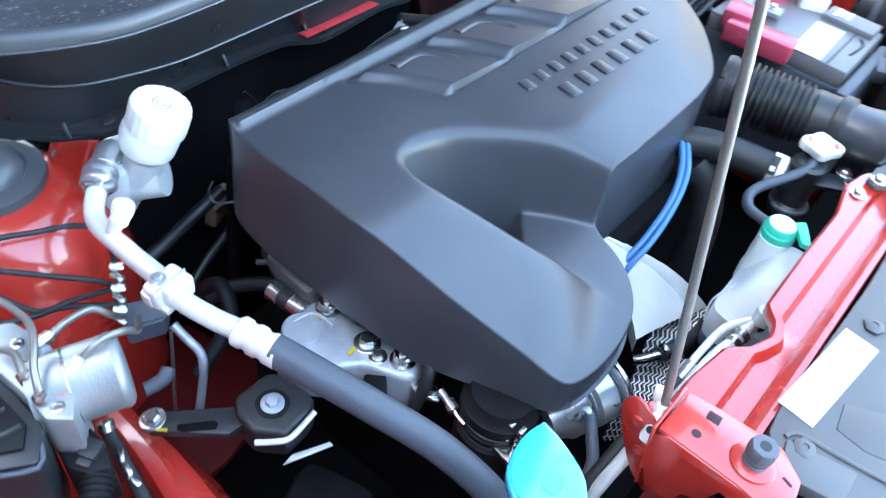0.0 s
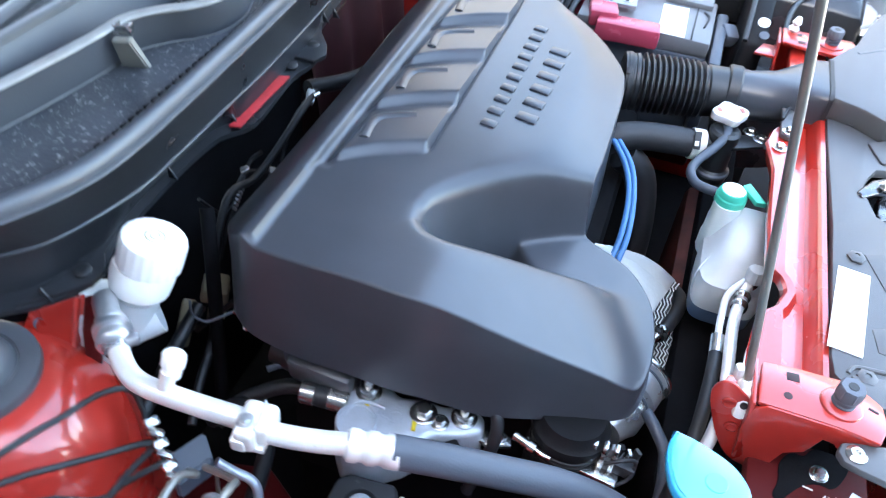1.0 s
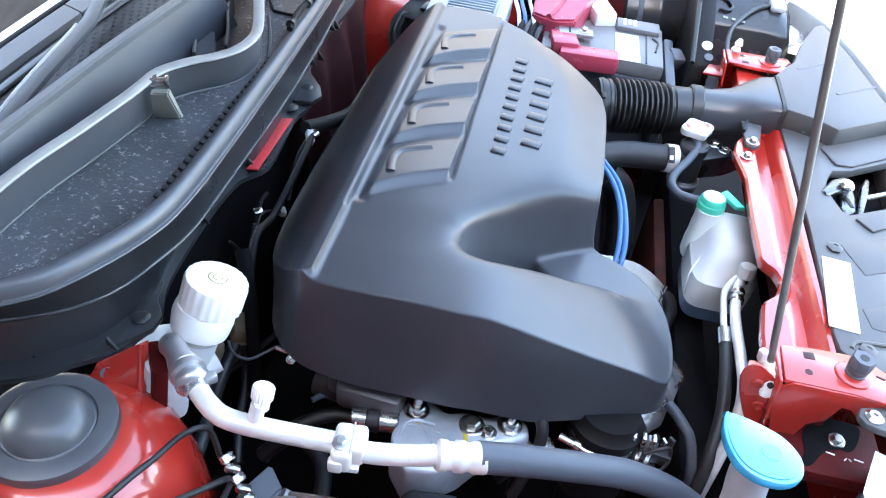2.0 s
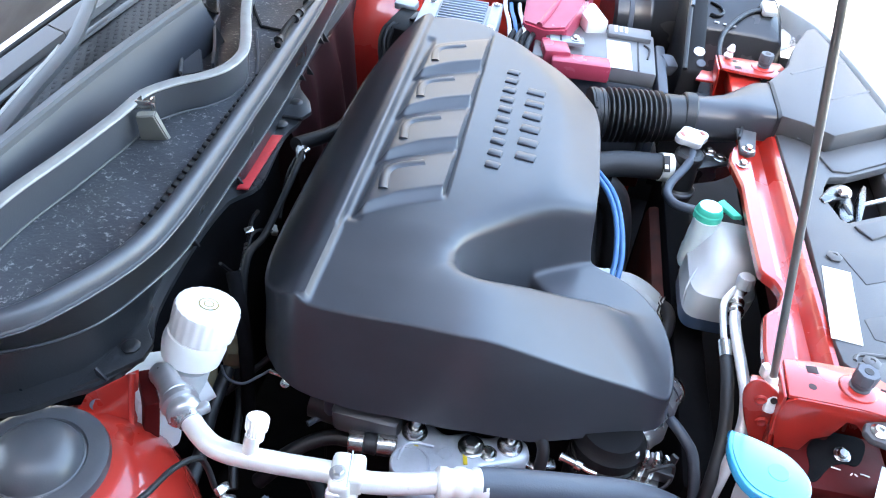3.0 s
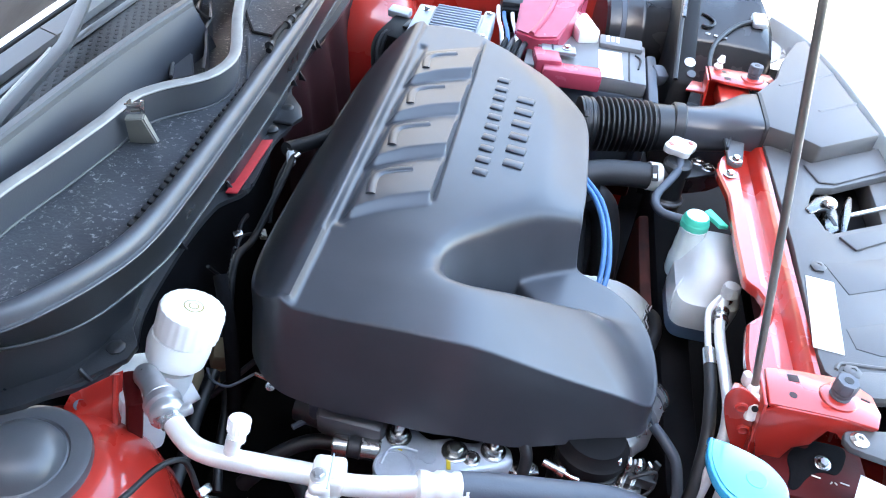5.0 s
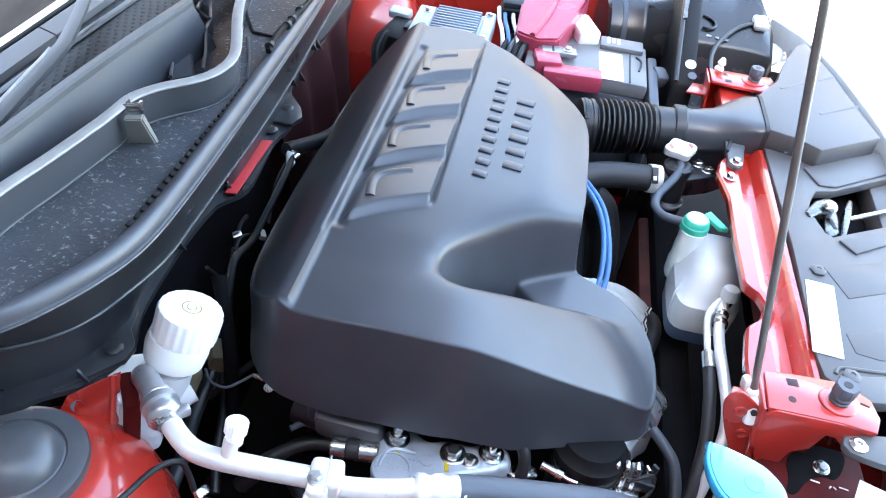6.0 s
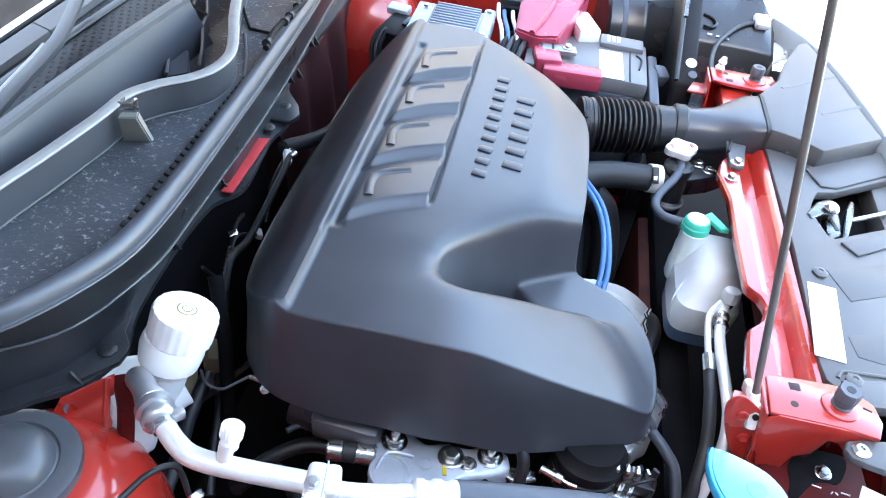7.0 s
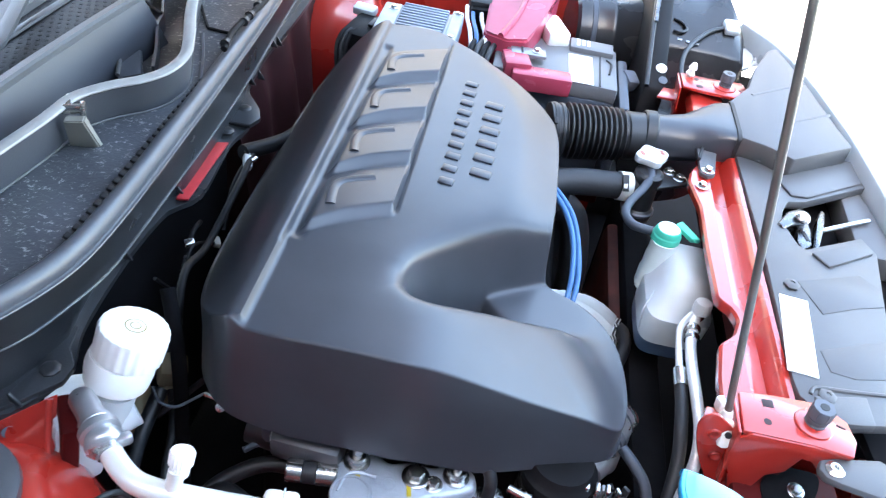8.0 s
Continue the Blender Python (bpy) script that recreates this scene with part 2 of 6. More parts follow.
def signed(points, poly):
    """Distance of points to a polygon, less than nought inside."""
    p, v = np.asarray(points, float), np.asarray(poly, float)
    best, inside = np.full(len(p), 1e9), np.zeros(len(p), bool)
    for a, b in zip(v, np.roll(v, -1, 0)):
        e, w = b - a, p - a
        t = np.clip((w @ e) / (e @ e), 0, 1)
        best = np.minimum(best, np.hypot(*(w - t[:, None] * e).T))
        cross = (a[1] > p[:, 1]) != (b[1] > p[:, 1])
        with np.errstate(divide="ignore", invalid="ignore"):
            inside ^= cross & (p[:, 0] < (b[0] - a[0]) * (p[:, 1] - a[1]) / (b[1] - a[1]) + a[0])
    return np.where(inside, -best, best)


def soft(d, r):
    return 0.5 * (d + np.sqrt(d * d + r * r))


def smooth01(v):
    v = np.clip(v, 0, 1)
    return v * v * (3 - 2 * v)


# ---- setting: ground and the bay's own walls ----
b = bmesh.new()
bmesh.ops.create_grid(b, x_segments=8, y_segments=8, size=150)
solid("ground", b, GROUNDM, "pale sunlit concrete yard round the parked car", "ground", "structure")

# Tray added to stop light coming into the bay from below.
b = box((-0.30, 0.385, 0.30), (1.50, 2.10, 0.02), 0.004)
solid("tray_light_block", b, DEEPSHADE, "black tray added below the bay to block light", "tray", "structure")
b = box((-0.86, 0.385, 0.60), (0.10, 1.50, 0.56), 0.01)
solid("firewall", b, DEEPSHADE, "dark bulkhead behind the engine", "bulkhead", "structure")


def fender(name, y, side):
    e = place(name, (-0.3, y, 0.3), "red painted inner wing panel of the car", "car panel", "", "structure")
    part("side_wall", box((-0.50, y, 0.60), (0.80, 0.012, 0.58), 0.004), RED, e)
    part("top_flange", box((-0.50, y + side * 0.03, 0.905), (0.80, 0.07, 0.012), 0.004), RED, e)
    part("outer_skin", loft([[(x, y + side * (0.06 + 0.02 * math.cos(x)), 0.91), (x, y + side * 0.15, 0.88), (x, y + side * 0.21, 0.74), (x, y + side * 0.215, 0.32), (x, y + side * 0.205, 0.32), (x, y + side * 0.2, 0.74), (x, y + side * 0.14, 0.868), (x, y + side * 0.06, 0.898)] for x in np.linspace(-0.9, -0.08, 8)]), RED, e)
    return e


fender("inner_wing", -0.49, -1)
fender("inner_wing", 1.19, 1)
rows = []
for y in np.linspace(0.46, 0.95, 40):
    w = 0.010 * math.sin(46 * y) + 0.006 * math.sin(19 * y + 1)
    rows.append([(-0.800 + w * 0.4, y, 0.87), (-0.788 + w, y, 0.80), (-0.780 + 1.4 * w, y, 0.70), (-0.775 + w, y, 0.52), (-0.83, y, 0.52), (-0.83, y, 0.87)])
solid("bulkhead_pad", loft(rows), MAROON, "very dark red-brown folded sheet against the bulkhead", "panel", "structure")
# Unseen wall, added to keep sun off the bay and dim near faces.
solid("light_block_behind", box((-2.0, -1.6, 1.6), (18.0, 0.2, 3.2), 0.01), WALLM, "unseen dark wall added behind the viewer to block light", "wall", "structure")
# Unseen wall, added so the engine cover mirrors less bright sky.
solid("reflection_block_far", box((-2.0, 9.5, 2.6), (26.0, 0.2, 5.2), 0.01), WALLM, "unseen dark wall added beyond the car to darken reflections", "wall", "structure")
solid("wall_front", box((12.0, 4.0, 1.1), (0.2, 30.0, 2.2), 0.01), GROUNDM, "pale sunlit yard wall across the concrete", "wall", "structure")

# red leg of the near apron, falling away towards the engine
leg = []
for x, y, w in ((-0.64, -0.297, 0.022), (-0.58, -0.290, 0.022), (-0.53, -0.290, 0.026), (-0.48, -0.292, 0.034), (-0.43, -0.298, 0.040), (-0.38, -0.306, 0.044), (-0.30, -0.318, 0.046)):
    leg.append([(x - 0.01, y + w + 0.008, 0.60), (x, y + w, 0.668), (x, y + w * 0.6, 0.694), (x, y, 0.704), (x, y - w * 0.45, 0.700), (x, y - w * 0.6, 0.685), (x, y - w * 0.6, 0.60)])
solid("apron_leg", loft(leg), RED, "red painted chassis leg below the engine mount", "car panel", "structure")
# Floor and far leg take the darkened red instead of real shadow.
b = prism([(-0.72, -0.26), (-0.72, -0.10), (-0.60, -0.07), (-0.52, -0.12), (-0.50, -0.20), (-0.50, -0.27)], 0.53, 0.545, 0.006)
solid("apron_floor", b, DARKRED, "red sheet metal deep beside the engine, darkened for shade", "car panel", "structure")
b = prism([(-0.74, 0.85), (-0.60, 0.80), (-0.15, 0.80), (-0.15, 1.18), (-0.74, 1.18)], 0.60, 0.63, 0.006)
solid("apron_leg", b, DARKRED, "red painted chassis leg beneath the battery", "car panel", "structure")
b = box((-0.10, 0.385, 0.55), (0.05, 0.78, 0.30), 0.01)
solid("radiator", b, DEEPSHADE, "black radiator core behind the front panel", "radiator", "structure")
b = box((-0.122, 0.475, 0.55), (0.05, 0.36, 0.24), 0.015)
solid("fan_shroud", b, BROWN, "dark red-brown fan frame behind the radiator", "fan frame", "structure")


# ---- open bonnet and its rod ----
bonnet = place("bonnet", (-0.98, 0.385, 1.15), "red car bonnet standing open on its rod", "car bonnet")
b = bmesh.new()
hinge, tilt, length = Vector((-0.98, 0.385, 1.15)), radians(55), 1.13
ax, nz = Vector((math.cos(tilt), 0, math.sin(tilt))), Vector((-math.sin(tilt), 0, math.cos(tilt)))
rings = []
for i in range(9):
    s = i / 8 * length
    w = 0.80 - 0.06 * (i / 8) ** 2
    row = []
    for j in range(13):
        v = j / 6 - 1
        row.append(hinge + ax * s + nz * (0.05 - 0.05 * v * v - 0.04 * (i / 8) ** 3) + Vector((0, w * v, 0)))
    rings.append([b.verts.new(q) for q in row])
for u, v in zip(rings, rings[1:]):
    for k in range(12):
        b.faces.new((u[k], u[k + 1], v[k + 1], v[k]))
part("panel", thick(b, 0.006), RED, bonnet)
# Mat added out of sight to control light bounced off the bonnet.
b = box(hinge + ax * 0.50 - nz * 0.035, (0.90, 1.40, 0.03), 0.012, (0, -math.degrees(tilt), 0))
part("bounce_mat", b, FELT, bonnet, "unseen grey felt mat added to cut red bounce")

rod = place("prop_rod", (-0.086, 0.003, 0.90), "bare steel prop rod in a white plastic clip", "prop rod")
foot, rod_dir = Vector((-0.086, 0.003, 0.912)), Vector((-0.199, 0.0857, 0.976))
part("rod", tube([foot - rod_dir * 0.01, foot + rod_dir * 0.5, foot + rod_dir * 1.13], 0.0042, 14, 4), ROD, rod)
b = lathe([(0.0085, -0.03), (0.009, -0.012), (0.0085, 0.0), (0.0062, 0.004)], foot, rod_dir, 16)
box(foot + Vector((-0.010, 0.004, 0.006)), (0.009, 0.011, 0.018), 0.003, (0, -8, 20), b)
box(foot + Vector((0.002, -0.016, -0.016)), (0.014, 0.011, 0.034), 0.005, (-18, 0, 0), b)
part("clip", b, WHITE, rod, "white plastic rod clip")
# pivot eye beside the clip
part("pivot_hole", lathe([(0.0036, 0), (0.0036, 0.002)], foot + Vector((0.002, -0.021, -0.012)), (0.0, -1, 0.32), 16), RUBBER, rod)


# ---- engine cover ----
OUT = [(-0.640, -0.038), (-0.622, -0.056), (-0.598, -0.066), (-0.55, -0.069), (-0.485, -0.067), (-0.42, -0.066), (-0.36, -0.053), (-0.29, -0.033), (-0.235, -0.014), (-0.194, 0.0), (-0.176, 0.018),
       (-0.169, 0.06), (-0.172, 0.11), (-0.184, 0.15), (-0.207, 0.178), (-0.24, 0.196), (-0.272, 0.206), (-0.29, 0.222), (-0.289, 0.28), (-0.290, 0.40), (-0.294, 0.46), (-0.308, 0.51),
       (-0.36, 0.576), (-0.415, 0.615), (-0.475, 0.656), (-0.505, 0.678), (-0.54, 0.686), (-0.60, 0.674), (-0.645, 0.645), (-0.68, 0.60), (-0.702, 0.52), (-0.712, 0.40), (-0.712, 0.28),
       (-0.706, 0.18), (-0.692, 0.09), (-0.668, 0.01)]
FLAT = [(-0.95, -0.20), (-0.40, -0.20), (-0.42, -0.066), (-0.458, 0.01), (-0.463, 0.062), (-0.452, 0.11), (-0.425, 0.152), (-0.394, 0.182), (-0.361, 0.213), (-0.349, 0.25), (-0.348, 0.338),
        (-0.35, 0.437), (-0.364, 0.505), (-0.402, 0.575), (-0.44, 0.62), (-0.44, 0.75), (-0.75, 0.75)]
LOBE = [(-0.95, -0.12), (-0.1, -0.12), (-0.1, 0.14), (-0.262, 0.135), (-0.30, 0.110), (-0.358, 0.070), (-0.403, 0.042), (-0.426, 0.042), (-0.452, 0.058), (-0.95, 0.058)]
CREASE = [(-0.95, -0.12), (-0.200, -0.12), (-0.192, 0.02), (-0.206, 0.055), (-0.236, 0.096), (-0.29, 0.122), (-0.95, 0.122)]


NOTCH = [(-0.12, 0.32), (-0.26, 0.246), (-0.296, 0.225), (-0.318, 0.212), (-0.353, 0.193), (-0.388, 0.166), (-0.414, 0.141), (-0.438, 0.115), (-0.453, 0.088), (-0.456, 0.062), (-0.448, 0.040), (-0.428, 0.030), (-0.403, 0.034), (-0.358, 0.057), (-0.30, 0.086), (-0.262, 0.112), (-0.236, 0.128), (-0.10, 0.150)]


def rounded_off(line, times=3):
    """Cut the corners of a closed line again and again."""
    for _ in range(times):
        line = [(a[0] + (b[0] - a[0]) * f, a[1] + (b[1] - a[1]) * f) for a, b in zip(line, line[1:] + line[:1]) for f in (0.25, 0.75)]
    return line


FLAT, LOBE, CREASE, NOTCH = [rounded_off(line) for line in (FLAT, LOBE, CREASE, NOTCH)]


def cover_top(p):
    """Height of the cover over places of the plan."""
    p = np.asarray(p, float)
    x, y = p[:, 0], p[:, 1]
    low = smooth01((np.interp(x, [-0.47, -0.45, -0.356, -0.285, -0.2], [0.075, 0.075, 0.112, 0.180, 0.225]) - y) / 0.02 + 0.5)
    left = smooth01((x + 0.485) / 0.05)
    low = left * low + (1 - left) * smooth01((0.10 - y) / 0.08)
    lobe = signed(p, LOBE)
    top = 0.960 - low * (0.51 * soft(x + 0.405, 0.022) + 0.6 * soft(signed(p, CREASE), 0.026))
    top = top - 0.42 * (soft(np.minimum(signed(p, FLAT), lobe + 0.008), 0.012) - 0.002)
    far_side = smooth01((y - np.interp(x, [-0.456, -0.40, -0.30, -0.10], [0.04, 0.075, 0.15, 0.23])) / 0.03 + 0.5)
    inside = -signed(p, NOTCH)
    top = top - 3.4 * soft(inside - 0.001, 0.0034) - 0.28 * np.maximum(far_side, smooth01((-0.43 - x) / 0.02)) * smooth01((0.24 - y) / 0.05) * soft(inside + 0.011, 0.0022)
    flank = soft(-0.6075 - x, 0.004)
    ridge = 0.9685 - 0.80 * flank - 5.0 * flank ** 2
    step = smooth01((-0.592 - x) / 0.006) * smooth01((y + 0.064) / 0.004)
    top = top + step * (ridge - top)
    top = np.where(x < -0.60, np.minimum(top, ridge), top)
    for k in range(4):
        start = 0.084 + 0.1185 * k + 0.066 * np.clip((x + 0.582) / 0.094, 0, 1) ** 0.75
        u = y - start
        wide = 0.010 + 0.013 * smooth01((x + 0.590) / 0.06)
        rise = np.where(u < wide, smooth01(u / wide), np.clip(1 - (u - wide) / (0.1185 - wide), 0, 1) ** 0.8)
        w = smooth01((x + 0.588) / 0.016) * smooth01((-0.4875 - x) / 0.003)
        top = top + np.where((u > 0) & (u < 0.1185), 0.0095 * rise * w, 0)
    top = top - 0.0035 * smooth01((0.012 - np.abs(x + 0.584)) / 0.010) * smooth01((y - 0.075) / 0.02) * smooth01((0.60 - y) / 0.02)
    top = top - 0.0030 * smooth01((0.0035 - np.abs(x + 0.4865)) / 0.003) * smooth01((y - 0.155) / 0.02) * smooth01((0.655 - y) / 0.02)
    # shelf beside the lobe, ending in a cliff over the open hole
    foot_z = 0.860 - 0.12 * soft(x + 0.30, 0.01) - 0.25 * soft(x + 0.225, 0.015) - 3.0 * soft(-0.76 * (x + 0.356) - 0.64 * (y - 0.155), 0.003)
    return np.maximum(foot_z + soft(top - foot_z, 0.011), 0.79)


def cover_body():
    from mathutils.geometry import delaunay_2d_cdt
    line = [q.xy for q in curve([(x, y, 0) for x, y in OUT], 8, True)]
    n = len(line)
    nor = []
    for i in range(n):
        d = line[(i + 1) % n] - line[i - 1]
        nor.append(Vector((d.y, -d.x)).normalized())
    b = bmesh.new()
    r = 0.0034
    rim = [line[i] - nor[i] * r for i in range(n)]
    top = cover_top([tuple(q) for q in rim])
    rings = []
    for out, drop in ((0.004, None), (0.0, 0.04), (0.0, r), (-r * 0.08, r * 0.62), (-r * 0.29, r * 0.29), (-r * 0.62, r * 0.08)):
        ring = []
        for i in range(n):
            q = line[i] + nor[i] * out
            low = 0.795 + min(max((0.01 - q.y) / 0.06, 0), 1) * float(np.interp(q.x, [-0.62, -0.54, -0.40, -0.33], [0.026, 0.015, 0.011, -0.010]))
            z = low if drop is None else max(top[i] - drop, low + 0.002)
            ring.append(b.verts.new((q.x, q.y, z)))
        rings.append(ring)
    inner = [b.verts.new((q.x, q.y, top[i])) for i, q in enumerate(rim)]
    rings.append(inner)
    for u, v in zip(rings, rings[1:]):
        for k in range(n):
            b.faces.new((u[k], u[(k + 1) % n], v[(k + 1) % n], v[k]))
    gx, gy = np.meshgrid(np.arange(-0.72, -0.16, 0.0034), np.arange(-0.08, 0.70, 0.0034))
    pts = np.stack([gx.ravel(), gy.ravel()], 1)
    fx, fy = np.meshgrid(np.arange(-0.60, -0.48, 0.0021), np.arange(0.07, 0.66, 0.0021))
    fine = np.stack([fx.ravel(), fy.ravel()], 1)
    pts = np.concatenate([pts[~((pts[:, 0] > -0.601) & (pts[:, 0] < -0.479) & (pts[:, 1] > 0.069) & (pts[:, 1] < 0.661))], fine])
    nx, ny = np.meshgrid(np.arange(-0.475, -0.255, 0.0021), np.arange(0.02, 0.225, 0.0021))
    notch = np.stack([nx.ravel(), ny.ravel()], 1)
    pts = np.concatenate([pts[~((pts[:, 0] > -0.476) & (pts[:, 0] < -0.254) & (pts[:, 1] > 0.019) & (pts[:, 1] < 0.226))], notch])
    pts = pts[signed(pts, [tuple(q) for q in rim]) < -0.0015]
    verts = [q.copy() for q in rim] + [Vector(q) for q in pts.tolist()]
    out = delaunay_2d_cdt(verts, [(i, (i + 1) % n) for i in range(n)], [], 1, 1e-6)
    z = cover_top([tuple(q) for q in out[0]])
    made = [inner[i] if i < n else b.verts.new((q.x, q.y, z[i])) for i, q in enumerate(out[0])]
    for f in out[2]:
        try:
            b.faces.new([made[i] for i in f])
        except ValueError:
            pass
    return b


cover = place("engine_cover", (-0.45, 0.3, 0.785), "large matt black moulded plastic engine cover with ribbed panels", "engine cover")
part("cover_shell", cover_body(), COVER, cover, "", 60)
for k in range(4):
    y0 = 0.090 + 0.1185 * k
    path = [(-0.561, y0 + 0.052), (-0.566, y0 + 0.088), (-0.562, y0 + 0.106), (-0.548, y0 + 0.118), (-0.524, y0 + 0.130)]
    z = cover_top(path)
    b = tube([(x, y, float(h) + 0.0002) for (x, y), h in zip(path, z)], 0.0064, 10, 5, None, 0.40)
    part("raised_hook", b, COVER, cover)


for x, y0, y1, count, high in ((-0.437, 0.232, 0.532, 10, 0.020), (-0.396, 0.262, 0.482, 6, 0.028)):
    pitch = (y1 - y0) / count
    for i in range(count):
        yc = y0 + pitch * (i + 0.5)
        z = float(cover_top([(x, yc)])[0])
        part("raised_mark", box((x, yc, z), (high, pitch * 0.5, 0.0052), 0.0022, (0, 0, -8)), COVER, cover)


# ---- brake fluid reservoir and A/C pipe ----
res = place("brake_fluid_reservoir", (-0.712, -0.116, 0.80), "white brake fluid bottle with a ribbed white screw cap", "fluid bottle")
axis = Vector((0.018, 0.017, 0.074)).normalized()
top = Vector((-0.688, -0.093, 0.958))
part("collar", lathe([(0.027, -0.068), (0.0315, -0.065), (0.0335, -0.048), (0.0325, -0.040), (0.031, -0.034)], top + Vector((-0.003, -0.003, 0)), axis, 32), WHITE, res)
part("neck", lathe([(0.020, -0.125), (0.024, -0.11), (0.025, -0.075)], top + Vector((-0.004, -0.004, 0)), axis, 28), MILK, res)
cap = part("cap", lathe([(0.030, -0.036), (0.0333, -0.034), (0.0338, -0.006), (0.0325, -0.002), (0.029, 0.0)], top, axis, 144, None, 0.0004, 22), WHITE, res)
b = lathe([(0.0105, 0.0004), (0.0105, 0.0005)], top, axis, 24)
ring = part("symbol", b, YELLOWPRINT, cap, "round yellow brake symbol")
part("symbol_field", lathe([(0.009, 0.0005), (0.009, 0.0007)], top, axis, 24), WHITE, cap)
part("symbol_dot", lathe([(0.0055, 0.0007), (0.0055, 0.0009)], top, axis, 20), YELLOWPRINT, cap)
part("symbol_centre", lathe([(0.0042, 0.0009), (0.0042, 0.0011)], top, axis, 20), WHITE, cap)
b = box((-0.745, -0.135, 0.835), (0.05, 0.075, 0.09), 0.012, (0, 8, 35))
tube([(-0.70, -0.10, 0.85), (-0.73, -0.13, 0.84)], 0.026, 16, 3, b)
part("bottle", b, MILK, res)
part("dark_slot", box((-0.738, -0.160, 0.845), (0.016, 0.05, 0.09), 0.004, (0, 8, 35)), DARKRED, res)

pipe = place("air_conditioning_line", (-0.5, -0.22, 0.86), "bare aluminium air conditioning pipe crimped to a thick grey hose", "pipe")
PIPE = [(-0.735, -0.125, 0.86), (-0.722, -0.146, 0.900), (-0.705, -0.163, 0.909), (-0.681, -0.185, 0.906), (-0.652, -0.211, 0.905), (-0.624, -0.223, 0.905), (-0.57, -0.224, 0.906), (-0.52, -0.222, 0.906), (-0.49, -0.224, 0.905), (-0.455, -0.218, 0.905), (-0.42, -0.208, 0.905)]
part("tube", tube(PIPE[3:], 0.0105, 20, 6), ALU, pipe)
part("elbow", tube(PIPE[:4], 0.0125, 20, 6), PIPESTEEL, pipe, "duller bent metal pipe end")
way = Vector((0.70, -0.71, -0.02)).normalized()
at = Vector((-0.698, -0.169, 0.9075))
part("coupling", lathe([(0.0125, 0), (0.0150, 0.002), (0.0150, 0.007), (0.0135, 0.009), (0.0180, 0.011), (0.0188, 0.013), (0.0188, 0.019), (0.0150, 0.021), (0.0150, 0.024), (0.0176, 0.026), (0.0180, 0.028), (0.0180, 0.033), (0.0160, 0.036), (0.0125, 0.038), (0.0115, 0.044)], at, way, 32), PIPESTEEL, pipe)
part("coupling_tab", box(at + way * 0.036 + Vector((0.012, 0.010, 0.004)), (0.014, 0.010, 0.012), 0.003, (0, 0, 40)), PIPESTEEL, pipe)
port = part("service_port", tube([(-0.600, -0.223, 0.910), (-0.598, -0.215, 0.928)], 0.0075, 16, 2), ALU, pipe)
part("port_cap", lathe([(0.0075, -0.004), (0.0085, -0.003), (0.0085, 0.004), (0.0078, 0.005), (0.0078, 0.007), (0.0105, 0.008), (0.0108, 0.019), (0.0098, 0.021)], (-0.597, -0.213, 0.925), (0.08, 0.35, 0.9), 60, None, 0.0003, 20), WHITE, port, "white plastic dust cap")
b = box((-0.511, -0.225, 0.906), (0.020, 0.040, 0.030), 0.006, (4, 0, 6), None, 3)
box((-0.498, -0.220, 0.908), (0.016, 0.032, 0.025), 0.005, (0, 0, 6), b, 3)
box((-0.514, -0.242, 0.901), (0.014, 0.010, 0.018), 0.003, (4, 0, 6), b)
box((-0.505, -0.234, 0.892), (0.024, 0.012, 0.008), 0.002, (4, 0, 6), b)
block = part("joint_block", b, ALU, pipe)
part("block_bolt", hexbolt((-0.512, -0.231, 0.9205), 0.0050), PIPESTEEL, block)
part("block_seam", box((-0.5035, -0.222, 0.9065), (0.0016, 0.0365, 0.0290), 0.0004, (4, 0, 6)), CAST, block)
fer = [(-0.425, -0.2095, 0.905), (-0.372, -0.196, 0.900)]
d = (Vector(fer[1]) - Vector(fer[0])).normalized()
prof = [(0.0125, 0.0), (0.0155, 0.003), (0.0155, 0.01), (0.0138, 0.013), (0.0138, 0.017), (0.0158, 0.02), (0.0158, 0.027), (0.014, 0.03), (0.014, 0.034), (0.0158, 0.037), (0.0158, 0.048), (0.0145, 0.052)]
part("crimp_sleeve", lathe(prof, fer[0], d, 24), ALU, pipe)
part("hose", tube([(-0.385, -0.199, 0.902), (-0.345, -0.187, 0.895), (-0.29, -0.168, 0.879), (-0.225, -0.142, 0.851), (-0.165, -0.125, 0.812), (-0.12, -0.118, 0.76), (-0.105, -0.118, 0.66), (-0.12, -0.10, 0.5), (-0.14, -0.06, 0.34)], 0.0158, 24, 8), HOSE, pipe, "thick grey rubber hose")

for k in range(7):
    u = k / 6
    at = Vector((-0.335 + 0.10 * u, -0.1835 + 0.04 * u, 0.8915 - 0.036 * u + 0.004 * u * (1 - u))) + Vector((0.002, -0.002, 0.0152))
    part("print_bar", box(at, (0.006 + 0.003 * (k % 3), 0.0022, 0.0012), 0.0003, (0, 18 + 4 * u, 20)), GREYPRINT, pipe)


